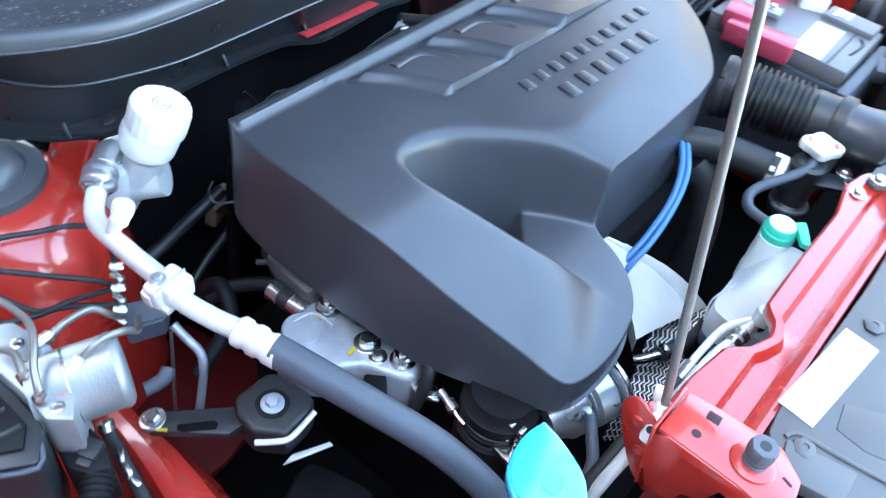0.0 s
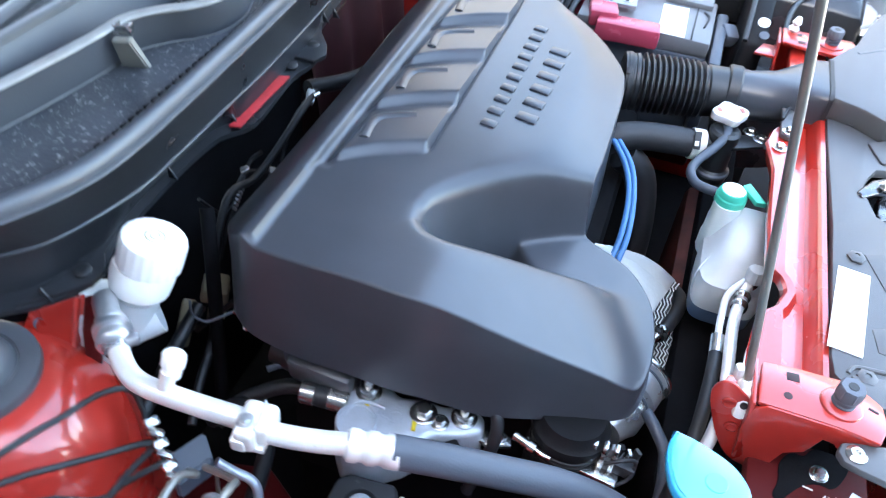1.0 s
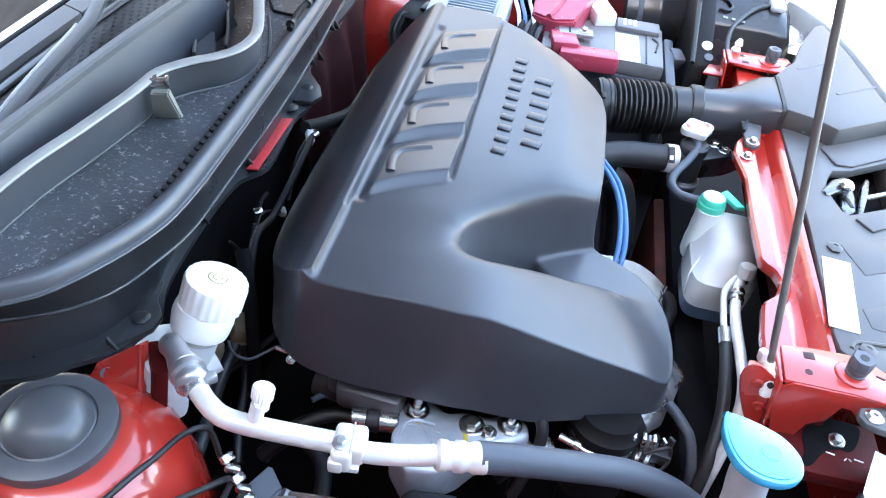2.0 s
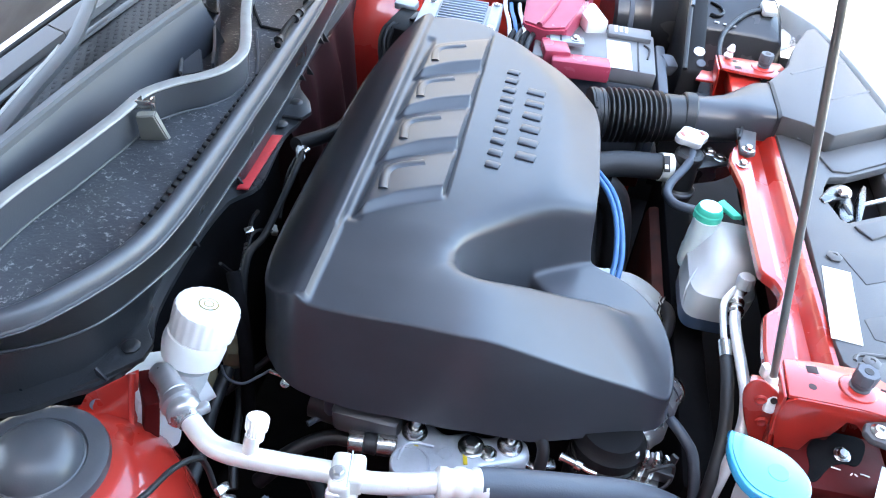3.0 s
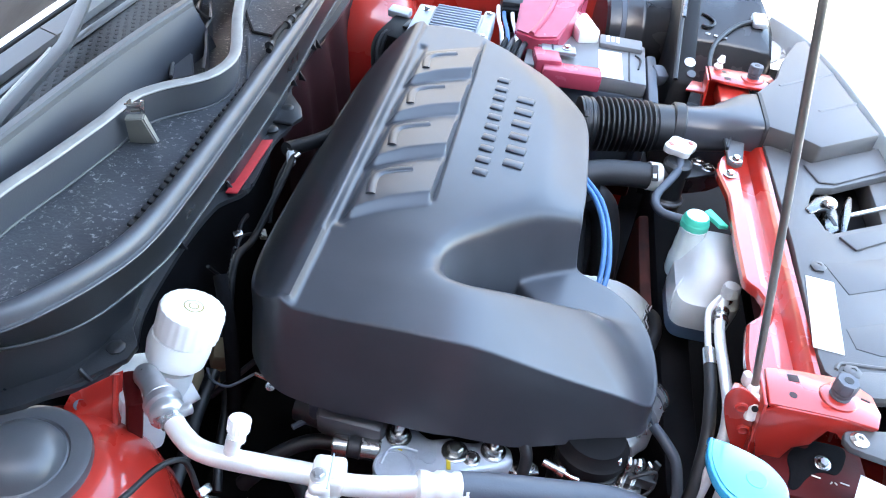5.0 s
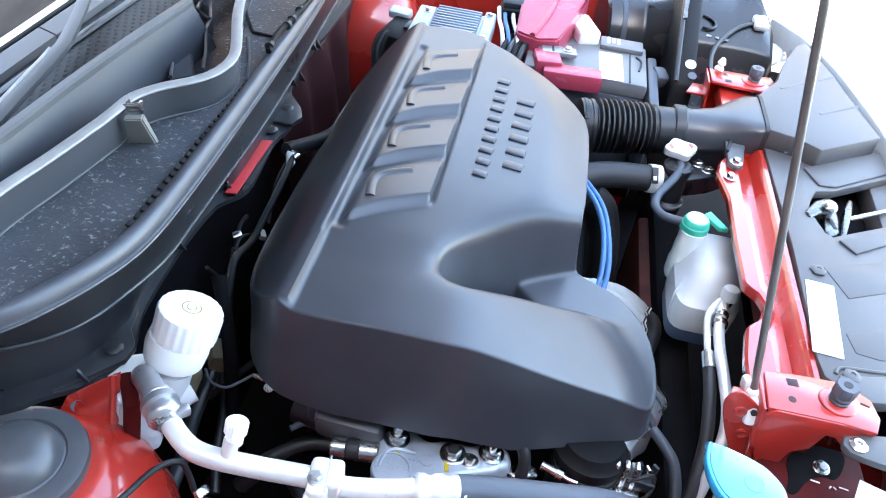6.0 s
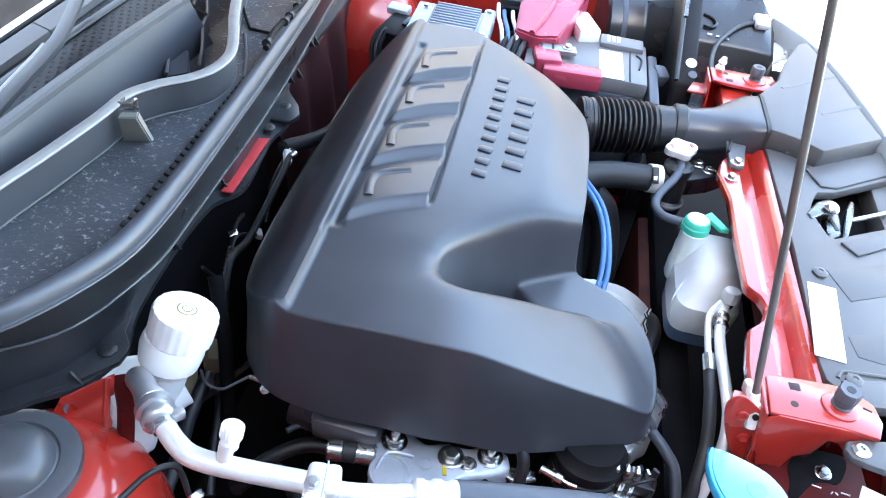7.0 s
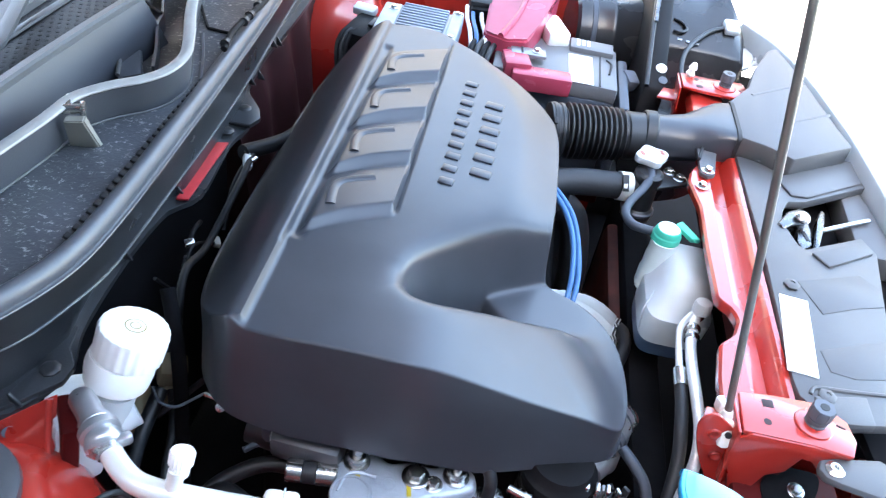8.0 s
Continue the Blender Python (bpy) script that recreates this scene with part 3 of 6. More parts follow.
# ---- strut tower ----
def tower(y, side):
    e = place("strut_tower", (-0.79, y, 0.31), "red painted strut tower with a black rubber top mount", "strut tower")
    prof = [(0.145, 0.36), (0.142, 0.60), (0.136, 0.70), (0.128, 0.77), (0.116, 0.815), (0.098, 0.848), (0.078, 0.868), (0.062, 0.874), (0.05, 0.875)]
    part("tower", lathe([(r, z) for r, z in prof], (-0.785, y, 0), (0, 0, 1), 56), RED, e)
    prof = [(0.0655, 0.872), (0.0675, 0.880), (0.0660, 0.886), (0.060, 0.8885), (0.0475, 0.8895), (0.0455, 0.8872), (0.0435, 0.8882), (0.0415, 0.894), (0.0365, 0.902), (0.028, 0.908), (0.016, 0.912), (0.002, 0.913)]
    part("mount_cap", lathe([(r * 0.96, z) for r, z in prof], (-0.793, y, 0), (0, 0, 1), 48), SMOOTHRUBBER, e, "black rubber mount cover")
    return e


tower(-0.260, -1)
tower(1.032, 1)
# red web that runs from the tower up to the scuttle
b = loft([[(-0.784 + d, -0.184 + d, 0.893), (-0.752 + d, -0.148 + d, 0.897), (-0.745 + d, -0.178 + d, 0.856), (-0.744 + d, -0.196 + d, 0.835), (-0.748 + d, -0.205 + d, 0.80), (-0.810 + d, -0.196 + d, 0.80), (-0.800 + d, -0.190 + d, 0.86)] for d in (0.0, 0.004)])
tube([(-0.752, -0.151, 0.897), (-0.747, -0.172, 0.868), (-0.743, -0.184, 0.852), (-0.741, -0.200, 0.832)], 0.0036, 10, 5, b)
solid("tower_web", b, RED, "red sheet metal web between tower and scuttle", "car panel", "structure")
# Hole drawn as a pale disc, with the lit space behind as its colour.
tower_hole = lathe([(0.0065, 0), (0.0065, 0.0012)], (-0.7765, -0.1835, 0.880), (0.6, -0.75, 0.3), 18)
solid("web_hole_patch", tower_hole, GREYRUBBER, "pale grey patch for a lit hole through the red tower web", "plug")

# brake lines over the tower
for pts in ([(-0.693, -0.295, 0.885), (-0.683, -0.266, 0.880), (-0.673, -0.229, 0.872), (-0.659, -0.205, 0.855), (-0.647, -0.209, 0.815)],
            [(-0.682, -0.329, 0.872), (-0.670, -0.314, 0.868), (-0.644, -0.273, 0.848), (-0.630, -0.243, 0.830), (-0.632, -0.224, 0.805)],
            [(-0.665, -0.342, 0.860), (-0.649, -0.329, 0.856), (-0.620, -0.308, 0.842), (-0.622, -0.272, 0.828), (-0.630, -0.222, 0.800)],
            [(-0.641, -0.358, 0.850), (-0.622, -0.340, 0.850), (-0.615, -0.315, 0.845), (-0.619, -0.286, 0.830), (-0.614, -0.234, 0.795)]):
    way = Vector(pts[0]) - Vector(pts[1])
    pts = [Vector(pts[0]) + way.normalized() * 0.10 - Vector((0, 0, 0.02)), Vector(pts[0]) + way.normalized() * 0.05 - Vector((0, 0, 0.006))] + list(pts)
    solid("brake_line", tube(pts, 0.0032, 10, 8), DARKSTEEL, "thin dark coated brake line over the tower", "brake line", "", "brake lines")


# ---- scuttle tray below the windscreen ----
cowl = place("scuttle_tray", (-0.80, 0.4, 0.88), "large black plastic scuttle trough with a dusty floor", "scuttle")
LEDGE = [(-0.80, 1.2), (-0.784, 0.80), (-0.788, 0.615), (-0.779, 0.482), (-0.768, 0.453), (-0.747, 0.419), (-0.742, 0.37), (-0.750, 0.321), (-0.742, 0.21), (-0.752, 0.176), (-0.768, 0.152), (-0.774, 0.065), (-0.768, -0.05), (-0.754, -0.10), (-0.752, -0.12), (-0.774, -0.170), (-0.801, -0.19), (-0.835, -0.221), (-0.93, -0.26)]
JUNCTION = [(-0.80, 1.2), (-0.776, 0.70), (-0.758, 0.433), (-0.751, 0.261), (-0.751, 0.144), (-0.751, 0.047), (-0.752, -0.018), (-0.762, -0.07), (-0.785, -0.139), (-0.818, -0.173), (-0.841, -0.191), (-0.93, -0.235)]
RIMLINE = [(-0.80, 1.2), (-0.765, 0.75), (-0.748, 0.512), (-0.738, 0.278), (-0.735, 0.169), (-0.732, 0.018), (-0.735, -0.075), (-0.748, -0.129), (-0.773, -0.183), (-0.80, -0.223), (-0.87, -0.27), (-0.94, -0.29)]


def even(points, n):
    """n places along a smooth line, evenly in y where it runs across the car, then on round its bend."""
    q = np.array([tuple(v.xy) for v in curve([(x, y, 0) for x, y in points], 10)])
    s = np.concatenate([[0], np.cumsum(np.hypot(*np.diff(q, axis=0).T))])
    t = np.linspace(0, s[-1], n)
    return np.stack([np.interp(t, s, q[:, 0]), np.interp(t, s, q[:, 1])], 1)


def inward(y):
    """The way across the rim, turning as it bends round the near end."""
    w = float(smooth01((-0.06 - y) / 0.10))
    v = np.array([-1.0 + 0.25 * w, 0.65 * w])
    return v / np.hypot(*v), w


def bow(y):
    return float(np.interp(y, [-0.19, -0.147, -0.096, -0.05, 0.3], [-0.06, -0.03, -0.008, 0.0, 0.0]))


n = 90
rows, rims, edge = [], [], []
for e, j, r in zip(even(LEDGE, n), even(JUNCTION, n), even(RIMLINE, n)):
    back, turn = inward(r[1])
    inner = np.array([min(e[0], j[0]) - 0.012, 0.5 * (e[1] + j[1])])
    rows.append([(e[0], e[1], 0.889), (e[0], e[1], 0.896), (inner[0], inner[1], 0.899), (j[0] - 0.008, j[1], 0.942), (j[0], j[1], 0.948), (j[0] + 0.003, j[1], 0.953), (*(0.3 * j + 0.7 * r), 1.006), (*(r - back * 0.001), 1.018), (*(r + back * 0.004), 1.022)])
    rims.append([(*(r + back * 0.002), 1.019), *[(*(r + back * (0.0125 - 0.0105 * math.cos(k * math.pi / 10))), 1.023 + 0.013 * math.sin(k * math.pi / 10)) for k in range(11)], (*(r + back * 0.0235), 1.017)])
    edge.append((*(r - back * 0.0012), 1.0185))
part("front_wall", thick(loft(rows, None, False), 0.003), COWL, cowl)
part("rim", thick(loft(rims, None, False), 0.002), BAFFLE, cowl, "smooth rounded grey rim")
part("rim_bead", tube(edge[::2], 0.0014, 6, 2), BAFFLE, cowl)
part("joint_bead", tube([(x + 0.0035, y, 0.9515) for x, y in even(JUNCTION, 40)], 0.0016, 6, 2), BAFFLE, cowl)
rows = []
for r in even(RIMLINE, 120):
    back, turn = inward(r[1])
    a = r + back * 0.022
    rows.append([(a[0] + (-0.95 - a[0]) * k / 14, a[1] + 0.03 * turn * k / 14, 1.0205 + 0.0025 * noise.noise(Vector((k * 0.9, r[1] * 14, 0)))) for k in range(15)])
part("floor", loft(rows, None, False), GUTTER, cowl, "dusty speckled trough floor")
for y in np.arange(-0.06, 0.26, 0.0135):
    part("drain_slot", box((-0.7595 + bow(float(y)), float(y), 1.0235), (0.009, 0.0075, 0.004), 0.0008, (0, 20, 0)), RUBBER, cowl)
for y, x in ((0.185, -0.768), (0.055, -0.778), (-0.165, -0.782), (0.515, -0.775), (0.64, -0.785)):
    part("fin", prism([(0, 0), (0.012, 0), (0.002, 0.016), (0, 0.016)], -0.0015, 0.0015, 0.0005, None, Matrix.Translation((x, y, 0.897)) @ pose(0, 0, 0, 90, 0, 0)), COWL, cowl)
part("warning_strip", prism([(-0.765, 0.172), (-0.750, 0.176), (-0.7495, 0.316), (-0.7645, 0.311)], 0.9005, 0.9035, 0.0008), REFLECT, cowl, "glossy red strip label")
for x, y in ((-0.762, 0.344), (-0.760, 0.412), (-0.767, -0.121)):
    part("push_pin", lathe([(0.010, 0), (0.0105, 0.002), (0.008, 0.004), (0.004, 0.0045)], (x, y, 0.9015), (0, 0, 1), 8), BLACK, cowl)
part("end_bracket", prism([(-0.784, 0.367), (-0.738, 0.371), (-0.730, 0.394), (-0.741, 0.421), (-0.767, 0.455), (-0.778, 0.482), (-0.794, 0.46)], 0.896, 0.9035, 0.0016), COWL, cowl)
part("near_bracket", prism([(-0.798, -0.188), (-0.788, -0.154), (-0.781, -0.114), (-0.787, -0.066), (-0.771, -0.058), (-0.765, -0.088), (-0.748, -0.110), (-0.749, -0.131), (-0.774, -0.163)], 0.8935, 0.9015, 0.0018), COWL, cowl)
part("seam", tube([(-0.790, 0.525, 0.934), (-0.779, 0.432, 0.926), (-0.783, 0.388, 0.9075), (-0.781, 0.364, 0.904), (-0.738, 0.368, 0.9025)], 0.0019, 6, 3), INK, cowl)
for x, y in ((-0.790, 0.627), (-0.781, 0.49)):
    part("fin", prism([(0, 0), (0.012, 0), (0.002, 0.016), (0, 0.016)], -0.0015, 0.0015, 0.0005, None, Matrix.Translation((x, y, 0.899)) @ pose(0, 0, 0, 90, 0, 0)), COWL, cowl)
cable = part("clipped_cable", tube([(-0.752, 0.317, 1.044), (-0.757, 0.36, 1.047), (-0.756, 0.402, 1.047), (-0.751, 0.476, 1.047), (-0.755, 0.60, 1.045)], 0.0042, 10, 6), INK, cowl)
for y in (0.326, 0.398, 0.420, 0.455):
    part("cable_clip", tube([(-0.7545, y, 1.0465), (-0.7545, y + 0.008, 1.0465)], 0.0064, 10, 2), BLACK, cable)

# rear wall of the trough with its lip
wall = [(-0.862, -0.21), (-0.856, -0.119), (-0.843, -0.047), (-0.831, 0.030), (-0.828, 0.060), (-0.824, 0.095), (-0.804, 0.128), (-0.778, 0.155), (-0.762, 0.185), (-0.759, 0.225), (-0.772, 0.27), (-0.80, 0.345), (-0.83, 0.45), (-0.86, 0.60)]
line = curve([(x, y, 0) for x, y in wall], 6)
rear = place("scuttle_rear_panel", (-0.86, 0.2, 0.985), "blue-grey plastic baffle with a pale rubber lip", "baffle")
b = loft([[(q.x - 0.014, q.y + 0.022, 1.019), (q.x - 0.003, q.y, 1.070), (q.x - 0.008, q.y, 1.072), (q.x - 0.022, q.y + 0.02, 1.019)] for q in line])
part("face", b, BAFFLE, rear)
part("foot_line", tube([(q.x - 0.0125, q.y + 0.0205, 1.0225) for q in line[::3]], 0.0014, 6, 2), PANEL, rear)
b = tube([(q.x - 0.005, q.y, 1.0755) for q in line[::2]], 0.0072, 12, 2, None, 0.5)
part("lip", b, LIP, rear, "rounded pale grey rubber lip")
part("lip_groove", tube([(q.x - 0.0003, q.y - 0.001, 1.0742) for q in line[::2]], 0.0016, 6, 2), INK, rear)
b = loft([[(-0.837, 0.082, 1.019), (-0.806, 0.090, 1.019), (-0.806, 0.098, 1.019), (-0.837, 0.090, 1.019)], [(-0.824, 0.058, 1.066), (-0.806, 0.066, 1.066), (-0.808, 0.076, 1.068), (-0.826, 0.068, 1.068)]])
bmesh.ops.bevel(b, geom=b.edges[:], offset=0.0015, segments=2, affect="EDGES")
part("clip", b, LUG, rear, "pale beige lug")
b = box((-0.822, 0.074, 1.0735), (0.024, 0.005, 0.010), 0.0015, (0, 0, 25))
box((-0.830, 0.084, 1.0735), (0.006, 0.022, 0.010), 0.0015, (0, 0, 25), b)
box((-0.812, 0.079, 1.0735), (0.005, 0.016, 0.010), 0.0015, (0, 0, 25), b)
part("clip_frame", b, STEEL, rear, "small bright metal frame")
part("clip_hole", box((-0.821, 0.081, 1.072), (0.012, 0.012, 0.006), 0.0005, (0, 0, 25)), RUBBER, rear)
# upright panel behind the lip, with a pale folded edge
edge = curve([(-0.925, -0.42, 0), (-0.909, -0.16, 0), (-0.903, -0.04, 0), (-0.896, 0.104, 0), (-0.884, 0.24, 0), (-0.872, 0.345, 0)], 5)
part("back_panel", loft([[(q.x + 0.034, q.y, 1.018), (q.x + 0.003, q.y, 1.079), (q.x - 0.004, q.y, 1.079), (q.x + 0.018, q.y, 1.018)] for q in edge]), BACKPANEL, rear)
part("folded_edge", loft([[(q.x + 0.0045, q.y, 1.077), (q.x + 0.0035, q.y, 1.083), (q.x + 0.0005, q.y, 1.0855), (q.x - 0.009, q.y, 1.0845), (q.x - 0.011, q.y, 1.078), (q.x - 0.003, q.y, 1.076)] for q in edge]), PANEL, rear, "pale folded top edge")
strip = [((-0.846, 0.216), (-0.823, 0.233)), ((-0.866, 0.266), (-0.850, 0.290)), ((-0.886, 0.316), (-0.882, 0.361)), ((-0.934, 0.432), (-0.907, 0.445)), ((-0.98, 0.54), (-0.945, 0.56))]
part("channel", loft([[(*p, 1.018), (*p, 1.031), (p[0] + 0.003, p[1], 1.034), (q[0] - 0.003, q[1], 1.034), (*q, 1.031), (*q, 1.018)] for p, q in strip]), BAFFLE, rear)
part("channel_bead", tube([(*p, 1.036) for p, q in strip], 0.0026, 8, 4), PANEL, rear)
part("partition", loft([[(x - 0.002, y, 1.02), (x - 0.002, y, 1.044), (x + 0.002, y, 1.044), (x + 0.002, y, 1.02)] for x, y in ((-0.812, 0.240), (-0.830, 0.29), (-0.856, 0.352), (-0.861, 0.380), (-0.90, 0.47))]), BAFFLE, rear)
part("partition_seam", tube([(-0.861, 0.377, 1.046), (-0.893, 0.399, 1.046)], 0.0022, 6, 2), INK, rear)
part("floor_seam", tube([(-0.87, 0.53, 1.0235), (-0.847, 0.476, 1.0235), (-0.812, 0.412, 1.0235), (-0.803, 0.405, 1.0235), (-0.764, 0.402, 1.0235)], 0.0022, 6, 3), INK, rear)
part("floor_ridge", tube([(-0.764, 0.266, 1.0225), (-0.786, 0.33, 1.0225), (-0.810, 0.388, 1.0225)], 0.0024, 6, 4), BAFFLE, rear)

# wiper, grille and windscreen
grille = place("wiper_grille", (-0.97, 0.2, 1.04), "black meshed air intake panel below the windscreen", "grille", "", "structure")
part("backing", loft([[(-0.900, y, 1.060), (-1.012, y, 1.046), (-1.012, y, 1.035), (-0.900, y, 1.045)] for y in (-0.5, 0.0, 0.5, 1.2)]), INK, grille)
b = bmesh.new()
for k in range(46):
    y = -0.12 + 0.0125 * k
    for j in range(8):
        x = -0.916 - 0.011 * j - 0.005 * (k % 2)
        box((x, y, 1.0585 + 0.125 * (x + 0.90)), (0.0065, 0.0075, 0.004), 0.0012, (0, 0, 30), b, 1)
tagged(part("mesh_studs", b, INK, grille), kind="stuff")
part("inner_lip", tube([(-0.986, -0.20, 1.052), (-0.988, 0.10, 1.052), (-0.983, 0.25, 1.052), (-0.975, 0.40, 1.052)], 0.006, 8, 5, None, 0.6), BLACK, grille)
seal = place("screen_seal", (-1.02, 0.2, 1.05), "grey rubber seal at the foot of the windscreen", "seal", "", "structure")
for k, (y0, y1) in enumerate(((-0.4, 0.232), (0.235, 0.9))):
    part("seal_strip", loft([[(x + 0.014, y, 1.047), (x + 0.011, y, 1.055), (x - 0.010, y, 1.062), (x - 0.016, y, 1.058), (x - 0.016, y, 1.045)] for x, y in [(-1.020 + 0.014 * max(0.0, v - 0.15) ** 1.0, v) for v in np.linspace(y0, y1, 8)]]), PANEL, seal)
part("black_edge", tube([(-1.037, -0.4, 1.060), (-1.037, 0.15, 1.060), (-1.033, 0.9, 1.060)], 0.0035, 8, 4), INK, seal)
b = loft([[(x - 0.004, y, 1.058), (x - 0.86, y, 1.594), (x - 0.865, y, 1.589), (x - 0.006, y, 1.048)] for x, y in ((-1.034, -0.45), (-1.036, 0.08), (-1.034, 0.6), (-1.03, 1.2))])
solid("windscreen", b, GLASS, "sloping windscreen glass with sky glare put into its pale colour", "windscreen", "structure")
wiper = place("wiper", (-0.95, 0.1, 1.06), "grey windscreen wiper arm parked along the scuttle", "wiper")
arm = curve([(-0.918, -0.10, 1.070), (-0.936, 0.007, 1.075), (-0.951, 0.122, 1.077), (-0.956, 0.155, 1.078), (-0.961, 0.182, 1.079), (-0.987, 0.266, 1.083), (-1.02, 0.36, 1.092)], 4)
b = loft([[(q.x + 0.008, q.y, q.z - 0.006), (q.x + 0.0085, q.y, q.z + 0.001), (q.x + 0.002, q.y, q.z + 0.004), (q.x - 0.007, q.y, q.z + 0.003), (q.x - 0.008, q.y, q.z - 0.006)] for q in arm])
part("arm", b, PANEL, wiper)
part("blade_edge", tube([(q.x - 0.008, q.y, q.z + 0.0025) for q in arm[:13]], 0.0024, 6, 1), LIP, wiper)
part("pivot", lathe([(0.012, 0), (0.013, 0.004), (0.010, 0.010), (0.004, 0.012)], (-0.918, -0.11, 1.062), (0, 0, 1), 20), BLACK, wiper)


# ---- front: radiator support rail, brackets, shield ----
def inner_edge(y):
    pts = [(-0.02, -0.088), (0.06, -0.086), (0.118, -0.078), (0.135, -0.06), (0.165, -0.05), (0.185, -0.056), (0.20, -0.072), (0.30, -0.074), (0.40, -0.073), (0.44, -0.080), (0.465, -0.085), (0.50, -0.078), (0.535, -0.055), (0.56, -0.05)]
    return float(np.interp(y, [p[0] for p in pts], [p[1] for p in pts]))


rail = place("radiator_support", (-0.04, 0.28, 0.80), "red painted pressed steel crossbeam above the radiator", "crossbeam")
b = bmesh.new()
sec = []
for y in np.linspace(0.0, 0.56, 70):
    e = inner_edge(float(y))
    sec.append([(e + 0.001, y, 0.890), (e, y, 0.901), (e + 0.003, y, 0.9048), (max(e + 0.012, -0.052), y, 0.9055), (max(e + 0.018, -0.046), y, 0.892), (-0.024, y, 0.888), (-0.017, y, 0.907), (-0.012, y, 0.9115), (-0.006, y, 0.912), (-0.004, y, 0.907), (-0.004, y, 0.862)])
part("beam", thick(loft(sec, None, False), 0.002), RED, rail)
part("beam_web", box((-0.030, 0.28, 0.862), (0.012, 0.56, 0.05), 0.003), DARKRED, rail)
part("bolt", hexbolt((-0.066, 0.453, 0.9055), 0.0062), STEEL, rail)
far_beam = box((-0.03, 0.66, 0.895), (0.06, 0.22, 0.03), 0.006)
part("beam_end", far_beam, RED, rail)


def catch_bracket(y, side):
    e = place("lamp_bracket", (-0.03, y, 0.82), "red painted pressed bracket carrying a grey rubber buffer", "bracket", "front brackets")
    plate = [(-0.078, -0.0285), (-0.045, -0.0285), (0.0, -0.029), (0.036, -0.034), (0.044, -0.012), (0.040, 0.014), (0.014, 0.033), (-0.04, 0.031), (-0.076, 0.026)]
    part("plate", prism([(x, y + side * v) for x, v in plate], 0.917, 0.924, 0.003), RED, e)
    b = prism([(-0.080, -0.036), (-0.078, -0.006), (-0.068, 0.003), (0.036, 0.003), (0.036, -0.010), (0.020, -0.012), (0.014, -0.032), (0.002, -0.020), (-0.008, -0.019), (-0.016, -0.045), (-0.032, -0.056), (-0.040, -0.088), (-0.060, -0.092)], -0.002, 0.002, 0.0015, None, Matrix.Translation((0, y - side * 0.028, 0.919)) @ pose(0, 0, 0, 90, 0, 0))
    part("front_flange", b, RED, e)
    b = prism(rounded_off([(-0.116, 0.892), (-0.095, 0.842), (-0.074, 0.811), (-0.046, 0.803), (-0.034, 0.822), (-0.060, 0.893), (-0.088, 0.913), (-0.104, 0.927), (-0.118, 0.914)], 2), -0.002, 0.002, 0.0015, None, Matrix.Translation((0, y - side * 0.014, 0)) @ pose(0, 0, 0, 90, 0, 0))
    if side > 0:
        part("ear_plate", b, RED, e)
    part("side_wall", box((-0.076, y + side * 0.000, 0.877), (0.004, 0.060, 0.090), 0.0015, (0, -6, 0)), RED, e)
    part("side_tab", prism([(-0.112, -0.014), (-0.075, -0.014), (-0.075, 0.028), (-0.098, 0.028)], 0.884, 0.889, 0.002, None, Matrix.Translation((0, y, 0))), RED, e)
    for x, z in [(-0.097, 0.896), (-0.084, 0.862), (-0.051, 0.838)] * (side > 0):
        part("weld_stud", lathe([(0.0075, 0), (0.0070, 0.0016), (0.0052, 0.0026), (0.0042, 0.0018), (0.002, 0.0016)], (x, y - side * 0.0162, z), (0, -side, 0.0), 18), RED, e)
    part("square_hole", box((-0.046, y + side * 0.016, 0.9235), (0.0125, 0.0105, 0.002), 0.0005, (0, 0, 4)), MAROON, e)
    part("round_hole", lathe([(0.0044, 0), (0.0044, 0.0012)], (-0.050, y - side * 0.010, 0.9232), (0, 0, 1), 18), MAROON, e)
    part("slot", box((0.03, y + side * 0.004, 0.9235), (0.010, 0.003, 0.002), 0.0005, (0, 0, -20)), MAROON, e)
    part("buffer_seat", lathe([(0.022, 0.0), (0.020, 0.004), (0.016, 0.006)], (0.0, y, 0.922), (0, 0, 1), 28), RED, e)
    b = lathe([(0.011, 0), (0.0135, 0.001), (0.0135, 0.004), (0.0115, 0.005), (0.0115, 0.007), (0.0135, 0.008), (0.0135, 0.011), (0.012, 0.012), (0.0145, 0.014), (0.0145, 0.026), (0.013, 0.0285), (0.005, 0.0285), (0.0045, 0.022)], (0, y, 0.926), (0.0, 0, 1), 32)
    bmesh.ops.scale(b, vec=(0.84, 0.84, 0.9), verts=b.verts, space=Matrix.Translation((0, -y, -0.926)))
    lathe([(0.0118, 0.013), (0.0127, 0.015), (0.0127, 0.0235), (0.0116, 0.0259)], (0, y, 0.926), (0.0, 0, 1), 7, b)
    buf = part("rubber_buffer", b, GREYRUBBER, e, "ribbed grey rubber stop")
    part("buffer_hole", lathe([(0.0050, 0.0250), (0.0050, 0.0264)], (0, y, 0.926), (0, 0, 1), 16), RUBBER, buf)
    return e


catch_bracket(0.0, 1)
catch_bracket(0.771, -1)

shield = place("front_shield", (0.08, 0.3, 0.88), "grey plastic shield over the radiator top with screws", "shield panel")
